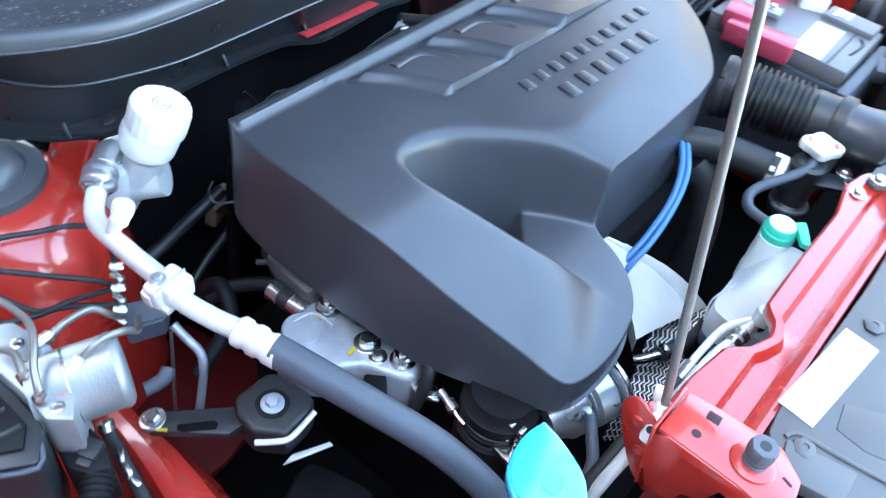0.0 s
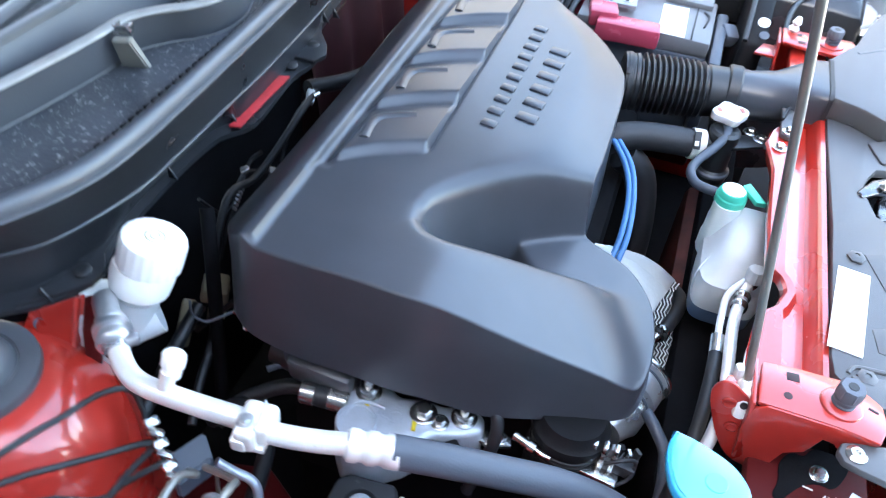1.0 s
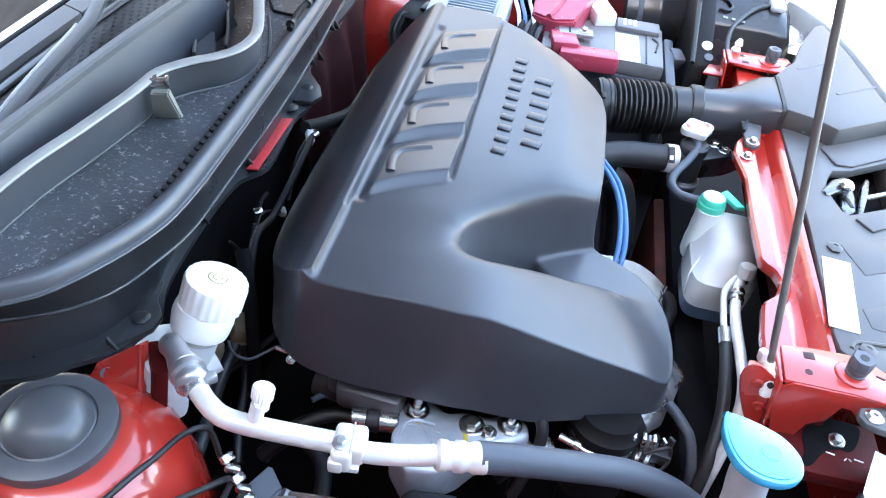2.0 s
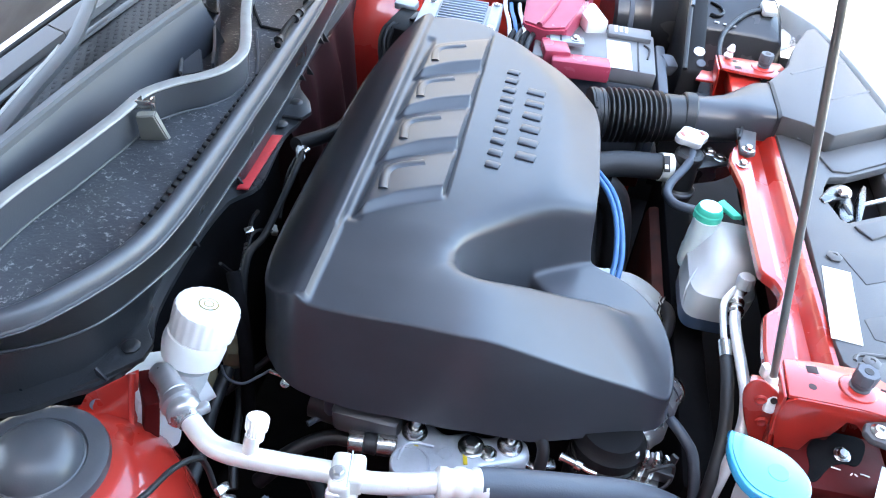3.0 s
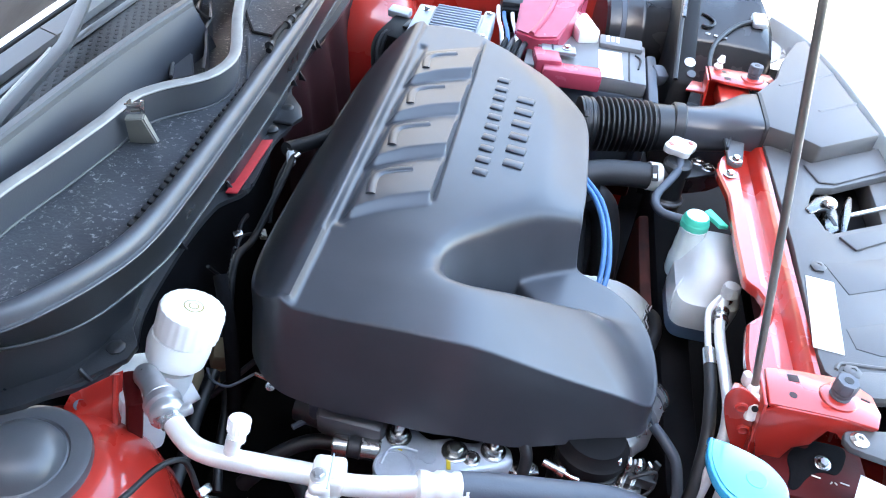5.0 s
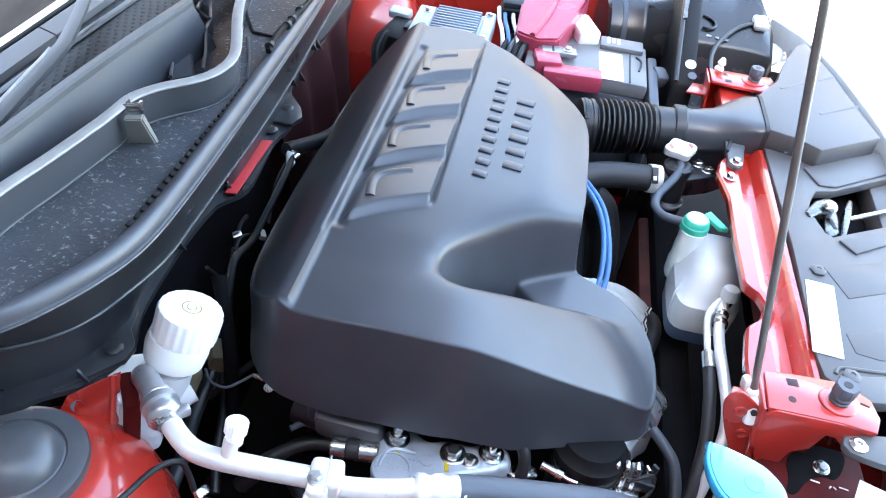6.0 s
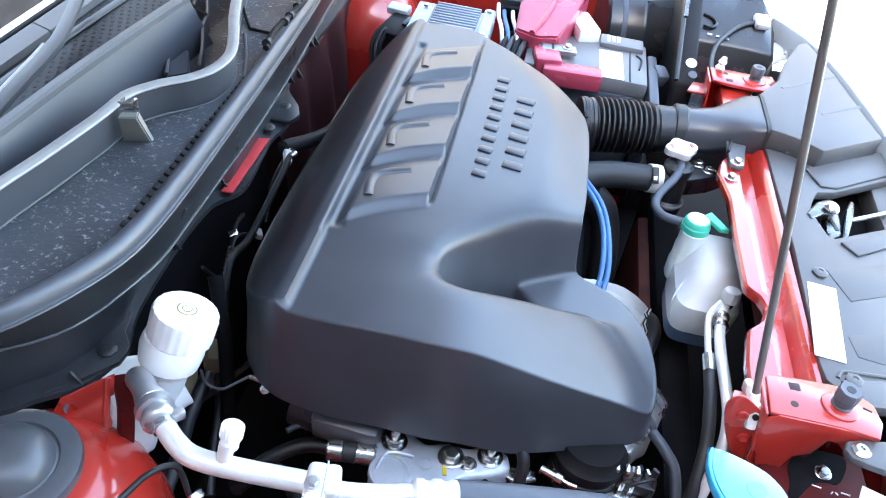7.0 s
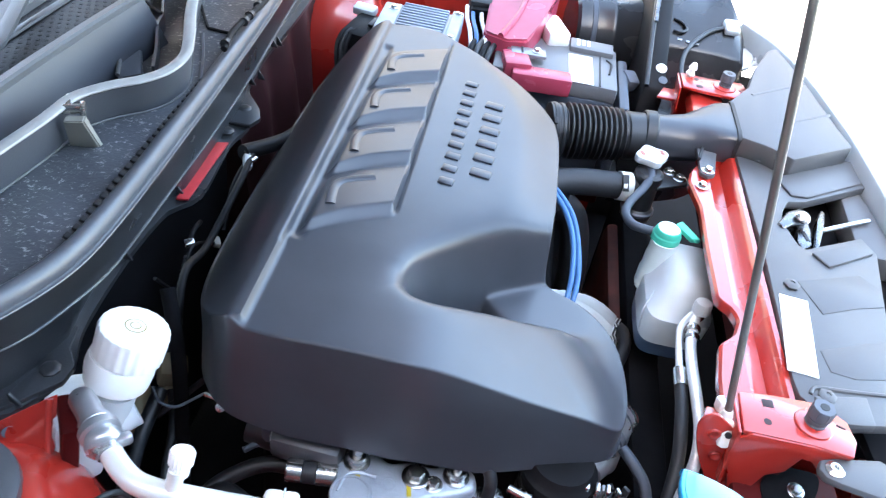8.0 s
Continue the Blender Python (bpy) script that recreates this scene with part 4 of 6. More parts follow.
SHIELD_PLAN = [(-0.006, 0.545), (0.05, 0.555), (0.185, 0.605), (0.196, 0.528), (0.086, 0.450), (0.058, 0.441), (0.046, 0.415), (0.039, 0.388), (0.046, 0.360), (0.053, 0.334), (0.062, 0.328), (0.152, 0.383), (0.166, 0.35), (0.135, 0.18), (0.105, 0.03), (0.03, 0.012), (-0.003, 0.045), (-0.006, 0.07), (-0.001, 0.29)]
part("panel", prism(SHIELD_PLAN, 0.903, 0.9175, 0.0025), PANEL, shield)
part("upper_bar", prism([(0.064, 0.455), (0.090, 0.458), (0.190, 0.533), (0.188, 0.598), (0.112, 0.545), (0.048, 0.500)], 0.9165, 0.9215, 0.003), PANEL, shield)
part("lower_bar", prism([(0.066, 0.318), (0.150, 0.370), (0.158, 0.345), (0.085, 0.292)], 0.9165, 0.9215, 0.003), PANEL, shield)
part("raised_step", prism([(0.055, 0.193), (0.106, 0.219), (0.142, 0.232), (0.148, 0.262), (0.126, 0.290), (0.034, 0.250)], 0.9160, 0.9188, 0.0012), PANEL, shield)
part("raised_step", prism([(0.037, 0.125), (0.089, 0.150), (0.128, 0.165), (0.116, 0.100), (0.070, 0.088), (0.042, 0.092)], 0.9160, 0.9186, 0.0012), PANEL, shield)
part("bead", tube([(0.010, 0.050, 0.918), (0.016, 0.060, 0.9185), (0.030, 0.063, 0.9185), (0.060, 0.066, 0.9185), (0.115, 0.074, 0.918)], 0.0026, 8, 5), PANEL, shield)
b = prism([(0.012, 0.048), (0.075, 0.062), (0.075, 0.02), (0.02, 0.01)], 0.908, 0.9205, 0.003)
part("corner_pad", b, PANEL, shield)
for x, y in ((0.024, 0.239), (0.030, 0.545), (0.028, 0.050)):
    part("screw", lathe([(0.011, 0), (0.011, 0.0018), (0.0075, 0.004), (0.0035, 0.0042), (0.003, 0.003)], (x, y, 0.919), (0, 0, 1), 6), PANEL, shield)
solid("paper_label", box((0.0143, 0.146, 0.9185), (0.036, 0.136, 0.0014), 0.0003, (0, 0, -6)), PAPER, "blank white paper label stuck on the grey shield", "label")

# bonnet catch in its opening
latch = place("bonnet_catch", (0.07, 0.37, 0.86), "bright zinc bonnet catch with a release lever", "latch")
b = prism([(0.029, 0.375), (0.050, 0.410), (0.069, 0.424), (0.081, 0.420), (0.077, 0.397), (0.057, 0.384), (0.035, 0.363)], 0.908, 0.921, 0.004, None, None, 3)
part("hook", b, LATCH, latch)
b = prism([(0.064, 0.400), (0.085, 0.414), (0.085, 0.385), (0.079, 0.346), (0.059, 0.334), (0.057, 0.355)], 0.888, 0.912, 0.005, None, None, 3)
part("claw", b, LATCH, latch)
part("claw_slot", box((0.071, 0.367, 0.912), (0.006, 0.022, 0.002), 0.0006, (0, 0, 10)), RUBBER, latch)
b = lathe([(0.010, 0.0), (0.012, 0.004), (0.009, 0.008), (0.005, 0.010)], (0.067, 0.395, 0.921), (0.1, -0.2, 1), 20)
part("rivet", b, STEEL, latch)
b = box((0.048, 0.342, 0.900), (0.020, 0.008, 0.012), 0.003, (0, 0, -10))
part("tongue", b, CAST, latch)
b = prism([(0.075, 0.334), (0.095, 0.410), (0.107, 0.439), (0.112, 0.432), (0.101, 0.390), (0.082, 0.335)], 0.900, 0.917, 0.003)
part("guide_plate", b, LATCH, latch)
b = tube([(0.094, 0.388, 0.910), (0.123, 0.407, 0.910), (0.157, 0.429, 0.910), (0.182, 0.444, 0.910)], 0.0040, 10, 5)
part("lever", b, STEEL, latch)
part("mounting_plate", box((0.10, 0.352, 0.872), (0.11, 0.05, 0.006), 0.002, (0, 0, 20)), DARKRED, latch)
# Solid black box; the hollow's shade is put into its colour.
solid("catch_shade_block", box((0.11, 0.37, 0.80), (0.24, 0.50, 0.10), 0.01), DEEPSHADE, "black box standing in for the shaded hollow below the catch", "well", "structure")

b = prism([(0.10, 0.0), (0.222, 0.0), (0.212, 0.385), (0.188, 0.585), (0.176, 0.72), (0.160, 0.845), (0.126, 0.97), (0.05, 0.97), (0.05, 0.60)], 0.852, 0.866, 0.002)
solid("grille_backing", b, DEEPSHADE, "black plastic closing panel behind the grille", "panel", "structure")

b = prism([(0.150, 0.36), (0.212, 0.36), (0.188, 0.585), (0.172, 0.72), (0.140, 0.72), (0.160, 0.58)], 0.866, 0.905, 0.004)
solid("grille_top", b, PANEL, "grey plastic top edge of the front grille", "trim", "structure")

# air intake snorkel
snork = place("intake_snorkel", (0.0, 0.60, 0.86), "grey plastic air intake duct flaring into a flat scoop", "air duct")


def rounded(cx, cy, cz, w, h, n=20, power=3.0, d=(1, 0)):
    """A ring across the direction d of the plan."""
    s = Vector((-d[1], d[0], 0))
    out = []
    for k in range(n):
        a = 2 * math.pi * k / n
        c, q = math.cos(a), math.sin(a)
        out.append(Vector((cx, cy, cz)) + s * (w * math.copysign(abs(c) ** (2 / power), c)) + Vector((0, 0, h * math.copysign(abs(q) ** (2 / power), q))))
    return out


b = loft([rounded(-0.150, 0.590, 0.895, 0.038, 0.038, 24, 2.0), rounded(-0.120, 0.592, 0.896, 0.038, 0.038, 24, 2.0), rounded(-0.085, 0.60, 0.90, 0.045, 0.036, 24, 2.2), rounded(-0.060, 0.606, 0.908, 0.055, 0.034, 24, 2.8), rounded(-0.035, 0.609, 0.918, 0.062, 0.030, 24, 4.5), rounded(-0.008, 0.609, 0.922, 0.062, 0.0275, 24, 7.0)])
part("duct", b, COVER, snork, "darker duct neck")
part("scoop", prism([(-0.012, 0.668), (-0.008, 0.548), (0.031, 0.536), (0.067, 0.511), (0.176, 0.590), (0.163, 0.66), (0.142, 0.80), (0.114, 0.935), (0.094, 0.918), (0.052, 0.818), (0.030, 0.738)], 0.912, 0.950, 0.004), PANEL, snork)
part("seam", loft([rounded(-0.0135, 0.609, 0.9225, 0.0635, 0.0295, 24, 7.0), rounded(-0.0075, 0.609, 0.9225, 0.0635, 0.0295, 24, 7.0)]), RUBBER, snork)
for p, q in (((0.031, 0.706), (0.140, 0.796)), ((0.086, 0.634), (0.160, 0.690))):
    part("scoop_rib", tube([(p[0], p[1], 0.9492), (q[0], q[1], 0.9492)], 0.0036, 8, 2, None, 0.6), PANEL, snork)
b = lathe([(0.040, 0), (0.0425, 0.003), (0.0425, 0.018), (0.040, 0.021)], (-0.152, 0.590, 0.895), (1, 0.05, 0.02), 32)
part("clamp_ring", b, BLACK, snork)

bel = place("intake_bellows", (-0.22, 0.58, 0.85), "black ribbed rubber intake hose", "ribbed hose")
n, d = 11, Vector((1.0, 0.20, 0.03)).normalized()
at = Vector((-0.305, 0.556, 0.890))
part("cuff", lathe([(0.036, -0.002), (0.044, 0.0), (0.044, 0.012), (0.0425, 0.013), (0.0425, 0.016), (0.044, 0.017), (0.044, 0.022), (0.040, 0.025)], at, d, 36), BLACK, bel)
prof = [(0.037, 0.024)]
for i in range(n):
    h = 0.028 + i * 0.0088
    prof += [(0.0370, h), (0.0455 - 0.0003 * i, h + 0.0022), (0.0464 - 0.0003 * i, h + 0.0035), (0.0455 - 0.0003 * i, h + 0.0048), (0.0370, h + 0.0070)]
part("ribbed_sleeve", lathe(prof + [(0.0375, 0.127)], at, d, 40), BLACK, bel)
part("smooth_end", lathe([(0.0375, 0.126), (0.0395, 0.129), (0.0385, 0.150), (0.0385, 0.165), (0.037, 0.168)], at, d, 36), BLACK, bel)
part("strap_clamp", lathe([(0.0440, 0.004), (0.0450, 0.0045), (0.0450, 0.0105), (0.0440, 0.011)], at, d, 36), DARKSTEEL, bel)
part("clamp_ear", box(at + d * 0.008 + Vector((0, -0.030, 0.034)), (0.007, 0.010, 0.008), 0.001, (45, 0, 10)), DARKSTEEL, bel)

# front trim strip of the grille
line = curve([(0.226, -0.30, 0.88), (0.224, 0.0, 0.90), (0.214, 0.385, 0.925), (0.188, 0.585, 0.943), (0.180, 0.652, 0.945), (0.171, 0.709, 0.946), (0.151, 0.830, 0.946), (0.118, 0.955, 0.944), (0.07, 1.07, 0.935)], 6)
b = loft([[(q.x, q.y, q.z - 0.05), (q.x, q.y, q.z - 0.002), (q.x + 0.002, q.y, q.z + 0.001), (q.x + 0.008, q.y + 0.002, q.z + 0.002), (q.x + 0.011, q.y + 0.003, q.z - 0.003), (q.x + 0.014, q.y + 0.004, q.z - 0.002), (q.x + 0.026, q.y + 0.007, q.z - 0.006), (q.x + 0.032, q.y + 0.009, q.z - 0.020), (q.x + 0.030, q.y + 0.008, q.z - 0.05)] for q in line])
solid("grille_trim", b, TRIM, "pale grey trim strip along the car's front edge", "trim", "structure")
b = loft([[(0.20, y, 0.80), (0.24, y, 0.74), (0.27, y, 0.55), (0.25, y, 0.25), (0.24, y, 0.25), (0.25, y, 0.55), (0.225, y, 0.73), (0.19, y, 0.785)] for y in np.linspace(-0.42, 1.19, 8)])
solid("front_bumper", b, RED, "red painted front bumper skin", "bumper", "structure")


# ---- cooling: radiator neck, hoses, overflow bottle ----
neck = place("radiator_filler", (-0.135, 0.50, 0.80), "black radiator filler neck with a shiny pressure cap", "filler neck")
part("neck", lathe([(0.024, 0.80), (0.026, 0.812), (0.026, 0.818), (0.021, 0.822), (0.020, 0.865), (0.023, 0.872), (0.023, 0.884), (0.018, 0.888)], (-0.137, 0.497, 0), (0, 0, 1), 28), BLACK, neck)
part("ring", lathe([(0.025, 0.811), (0.0272, 0.813), (0.0272, 0.817), (0.025, 0.819)], (-0.137, 0.497, 0), (0, 0, 1), 28), GREYRUBBER, neck)
b = bmesh.new()
outline = []
for k in range(48):
    a = 2 * math.pi * k / 48
    r = 0.0236 + 0.0030 * math.cos(4 * a) + 0.0018 * math.cos(2 * a)
    outline.append((r * math.cos(a), r * math.sin(a)))
prism(outline, 0, 0.013, 0.003, b, pose(-0.138, 0.520, 0.893, 4, 0, 25))
cap = part("pressure_cap", b, CAPWHITE, neck, "white metal pressure cap with faded red print")
for s in (-1, 1):
    part("cap_print", box((-0.138 + s * 0.016, 0.520 + s * 0.006, 0.9068), (0.006, 0.010, 0.0008), 0.0002, (4, 0, 25)), REDPRINT, cap)
part("cap_field", lathe([(0.011, 0), (0.010, 0.0012)], (-0.138, 0.520, 0.9063), (0, 0, 1), 24), WHITE, cap)
b = prism([(-0.137, 0.515), (-0.075, 0.545), (-0.062, 0.52), (-0.10, 0.497), (-0.13, 0.48)], 0.860, 0.866, 0.0015)
plate = part("plate", b, BLACK, neck)
for x, y in ((-0.098, 0.540), (-0.082, 0.526)):
    part("bolt", hexbolt((x, y, 0.866), 0.0065), STEEL, plate)
stay = place("duct_stay", (-0.055, 0.50, 0.905), "grey plastic stay bolted between duct and crossbeam", "stay")
part("tab", prism([(-0.068, 0.572), (-0.028, 0.590), (-0.038, 0.53), (-0.045, 0.482), (-0.056, 0.474), (-0.068, 0.481), (-0.067, 0.53)], 0.9055, 0.913, 0.002), PANEL, stay)
part("tab_rib", box((-0.060, 0.545, 0.914), (0.005, 0.06, 0.008), 0.002, (0, 0, -14)), RUBBER, stay)
part("bolt", hexbolt((-0.056, 0.488, 0.913), 0.0062), STEEL, stay)

uh = place("upper_coolant_hose", (-0.22, 0.48, 0.82), "black rubber coolant hose with a white marked clamp", "hose")
part("hose", tube([(-0.36, 0.42, 0.80), (-0.30, 0.445, 0.848), (-0.26, 0.465, 0.858), (-0.20, 0.482, 0.857), (-0.145, 0.494, 0.853)], 0.0215, 22, 6), RUBBER, uh)
b = tube([(-0.180, 0.486, 0.8565), (-0.162, 0.490, 0.8553)], 0.0232, 26, 2)
part("clamp_band", b, PAPER, uh)
part("clamp_window", box((-0.172, 0.4715, 0.8725), (0.010, 0.026, 0.002), 0.0004, (46, 0, 12)), RUBBER, uh)
part("clamp_mark", box((-0.172, 0.4670, 0.8700), (0.006, 0.007, 0.0024), 0.0003, (46, 0, 12)), PAPER, uh)
solid("overflow_hose", tube([(-0.137, 0.512, 0.888), (-0.135, 0.488, 0.884), (-0.146, 0.462, 0.876), (-0.166, 0.428, 0.868), (-0.172, 0.404, 0.864), (-0.164, 0.384, 0.862), (-0.148, 0.376, 0.862), (-0.112, 0.372, 0.862)], 0.0068, 14, 7), HOSE, "bent grey rubber overflow hose", "hose")
b = tube([(-0.27, 0.45, 0.83), (-0.235, 0.46, 0.79), (-0.215, 0.45, 0.70), (-0.21, 0.43, 0.55)], 0.024, 16, 6)
solid("lower_hose", b, RUBBER, "black moulded hose running down beside the cover", "hose")
for o in (0.0, 0.009):
    solid("vacuum_hose", tube([(-0.292 + o, 0.44, 0.862), (-0.262 + o, 0.39, 0.856), (-0.245 + o * 0.8, 0.34, 0.842), (-0.240 + o, 0.28, 0.82), (-0.245 + o, 0.24, 0.79), (-0.25 + o, 0.22, 0.72)], 0.0042, 12, 7), BLUEHOSE, "thin blue vacuum hose beside the engine cover", "hose", "", "blue hoses")

tank = place("overflow_bottle", (-0.095, 0.30, 0.72), "milky coolant overflow bottle with a green cap", "coolant bottle")
def bottle_ring(z, cx, cy, w, h):
    ring = []
    for k in range(32):
        u = 2 * math.pi * k / 32
        c, q = math.cos(u), math.sin(u)
        ring.append((cx + h * math.copysign(abs(c) ** 0.42, c), cy + w * math.copysign(abs(q) ** 0.42, q), z))
    return ring


part("bottle", loft([bottle_ring(*v) for v in ((0.760, -0.084, 0.311, 0.063, 0.045), (0.790, -0.083, 0.312, 0.066, 0.047), (0.806, -0.082, 0.313, 0.066, 0.047), (0.812, -0.080, 0.317, 0.061, 0.043), (0.836, -0.076, 0.323, 0.054, 0.036), (0.850, -0.073, 0.330, 0.044, 0.028), (0.854, -0.072, 0.332, 0.036, 0.021))]), MILK, tank)
part("filled_base", loft([bottle_ring(*v) for v in ((0.728, -0.084, 0.312, 0.052, 0.036), (0.736, -0.084, 0.312, 0.061, 0.043), (0.7595, -0.084, 0.311, 0.0625, 0.0445))]), COOLANT, tank, "dark blue coolant behind the plastic")
part("mould_seam", tube([(-0.128, 0.268, 0.765), (-0.131, 0.272, 0.800), (-0.116, 0.30, 0.822), (-0.100, 0.33, 0.842)], 0.0014, 6, 4), MILK, tank)
part("side_clip", box((-0.036, 0.325, 0.815), (0.004, 0.014, 0.024), 0.001), RUBBER, tank)
part("neck", lathe([(0.0185, 0.772), (0.0215, 0.780), (0.0220, 0.806), (0.0205, 0.812), (0.0205, 0.836), (0.0195, 0.842), (0.0195, 0.862)], (-0.1145, 0.358, 0), (0, 0, 1), 28), NECK, tank, "pale milky filler neck")
cap = part("cap", lathe([(0.0185, 0.858), (0.021, 0.860), (0.021, 0.871), (0.0195, 0.873), (0.0195, 0.876), (0.017, 0.881), (0.010, 0.883)], (-0.114, 0.362, 0), (0, 0, 1), 30), GREEN, tank, "green flip cap")
part("cap_top", lathe([(0.016, 0.8815), (0.010, 0.8845), (0.002, 0.885)], (-0.114, 0.362, 0), (0, 0, 1), 24), WHITE, cap)
b = prism([(-0.104, 0.374), (-0.094, 0.384), (-0.070, 0.346), (-0.084, 0.344)], 0.876, 0.884, 0.002)
part("cap_tab", b, GREEN, cap)

# A/C lines beside the crossbeam
ac = place("condenser_line", (-0.09, 0.17, 0.78), "slim aluminium A/C pipe with a crimped rubber hose", "pipe")
part("tube", tube([(-0.070, 0.245, 0.838), (-0.080, 0.20, 0.832), (-0.086, 0.15, 0.836), (-0.088, 0.08, 0.842), (-0.089, 0.03, 0.842), (-0.093, -0.005, 0.825), (-0.10, -0.03, 0.77), (-0.105, -0.04, 0.66), (-0.11, -0.04, 0.50)], 0.0072, 16, 6), ALU, ac)
part("second_tube", tube([(-0.078, 0.236, 0.838), (-0.096, 0.205, 0.836), (-0.100, 0.16, 0.832), (-0.100, 0.13, 0.830)], 0.0045, 14, 5), ALU, ac)
b = tube([(-0.100, 0.135, 0.830), (-0.100, 0.108, 0.828)], 0.0085, 18, 2)
part("crimp", b, STEEL, ac)
part("rubber_hose", tube([(-0.100, 0.110, 0.828), (-0.102, 0.06, 0.824), (-0.106, 0.0, 0.80), (-0.115, -0.05, 0.72), (-0.12, -0.06, 0.5)], 0.008, 16, 6), RUBBER, ac)
b = lathe([(0.007, 0), (0.0085, 0.004), (0.006, 0.008), (0.006, 0.02)], (-0.069, 0.236, 0.832), (0, 0.15, 1), 18)
lathe([(0.0095, -0.004), (0.0105, 0), (0.0105, 0.004), (0.0095, 0.006)], (-0.080, 0.195, 0.831), (0.2, 1, 0.1), 18, b)
lathe([(0.0095, -0.004), (0.0105, 0), (0.0105, 0.004), (0.0095, 0.006)], (-0.078, 0.210, 0.833), (0.2, 1, 0.1), 18, b)
part("valve_body", b, STEEL, ac)
part("valve_cap", lathe([(0.0105, 0), (0.012, 0.002), (0.012, 0.015), (0.0105, 0.018), (0.006, 0.0185)], (-0.068, 0.238, 0.842), (0, 0.1, 1), 40, None, 0.0004, 12), MILK, ac)

# washer filler
wash = place("washer_filler", (-0.115, -0.14, 0.60), "white washer filler neck with a blue-rimmed oval cap", "washer filler")
part("neck", tube([(-0.118, -0.138, 0.930), (-0.112, -0.134, 0.88), (-0.100, -0.128, 0.80), (-0.09, -0.125, 0.60)], 0.021, 24, 5), MILK, wash)
oval = [(-0.152, -0.106), (-0.147, -0.104), (-0.128, -0.108), (-0.100, -0.120), (-0.085, -0.136), (-0.081, -0.152), (-0.086, -0.168), (-0.102, -0.178), (-0.124, -0.178), (-0.142, -0.168), (-0.152, -0.150), (-0.156, -0.126)]
oval = [tuple(q.xy) for q in curve([(x, y, 0) for x, y in oval], 4, True)]
cap = part("cap", prism(oval, 0.926, 0.938, 0.003), BLUE, wash, "bright blue plastic cap")
cx, cy = -0.119, -0.141
part("cap_film", prism([(cx + 0.90 * (x - cx), cy + 0.90 * (y - cy)) for x, y in oval], 0.9385, 0.9398, 0.0004), FILM, cap, "glossy cyan top face")
part("cap_symbol", lathe([(0.010, 0), (0.0095, 0.0006)], (-0.112, -0.146, 0.9398), (0, 0, 1), 20), FILM, cap)

# near headlamp
lamp = place("headlamp", (0.10, -0.14, 0.70), "clear headlamp with a grey mounting ear", "headlamp")
b = loft([[(0.055 + 0.03 * i, -0.30, 0.70), (0.02 + 0.035 * i, -0.16, 0.70), (0.05 + 0.04 * i, -0.055, 0.72), (0.05 + 0.045 * i, -0.055, 0.84 - 0.01 * i), (0.02 + 0.045 * i, -0.075, 0.895 - 0.015 * i), (-0.01 + 0.045 * i, -0.14, 0.905 - 0.02 * i), (0.0 + 0.04 * i, -0.26, 0.895 - 0.02 * i)] for i in range(5)])
part("housing", b, LENS, lamp)
b = prism([(0.000, -0.048), (0.004, -0.036), (0.018, -0.031), (0.07, -0.02), (0.10, -0.04), (0.06, -0.07), (0.02, -0.062), (0.006, -0.058)], 0.904, 0.914, 0.003)
part("ear", b, PANEL, lamp)
part("screw", lathe([(0.010, 0), (0.010, 0.002), (0.006, 0.005), (0.003, 0.005), (0.003, 0.003)], (0.016, -0.047, 0.914), (0, 0, 1), 20), STEEL, lamp)
b = box((0.0, -0.035, 0.832), (0.12, 0.085, 0.02), 0.005)
lm = solid("lamp_mount", b, DARKRED, "red painted lower lamp mounting panel", "car panel", "structure")
# Black patch laid on the panel; the gap's shade is painted, not cut.
part("opening", prism(rounded_off([(-0.030, -0.026), (-0.017, -0.007), (-0.004, -0.010), (0.004, 0.006), (0.022, 0.006), (0.040, 0.005), (0.042, -0.008), (0.026, -0.040), (0.010, -0.036), (-0.008, -0.046), (-0.026, -0.072), (-0.036, -0.068), (-0.028, -0.049)], 2), 0.8405, 0.8432, 0.001), DEEPSHADE, lm, "scalloped black patch for a shaded opening")
for x, y, w, r in ((0.000, -0.046, 0.010, -10), (0.016, -0.050, 0.004, 50), (0.021, -0.050, 0.004, -50), (0.031, -0.048, 0.010, -10)):
    part("paint_mark", box((x, y, 0.8428), (w, 0.0014, 0.0012), 0.0003, (0, 0, r)), PAPER, lm)
solid("bolt", hexbolt((0.010, -0.026, 0.8432), 0.0056, (0, -0.2, 1)), STEEL, "zinc hexagon bolt in the lamp mounting", "bolt")


# ---- under the cover, near end: engine parts ----
blk = place("engine_block", (-0.43, 0.3, 0.31), "dark engine block and manifold below the cover", "engine")
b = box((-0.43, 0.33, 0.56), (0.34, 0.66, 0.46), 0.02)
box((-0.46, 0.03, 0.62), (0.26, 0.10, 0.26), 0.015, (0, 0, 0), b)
part("block", b, DEEPSHADE, blk)
b = tube([(-0.60, -0.02, 0.745), (-0.54, -0.03, 0.745), (-0.48, -0.035, 0.74)], 0.022, 16, 4)
part("water_pipe", b, BLACK, blk)
b = box((-0.545, -0.030, 0.770), (0.075, 0.035, 0.05), 0.008, (0, 0, -4))
part("coil_housing", b, HOSE, blk)

fl = place("water_outlet", (-0.42, -0.08, 0.70), "cast aluminium housing with studs and yellow paint marks", "engine casting")
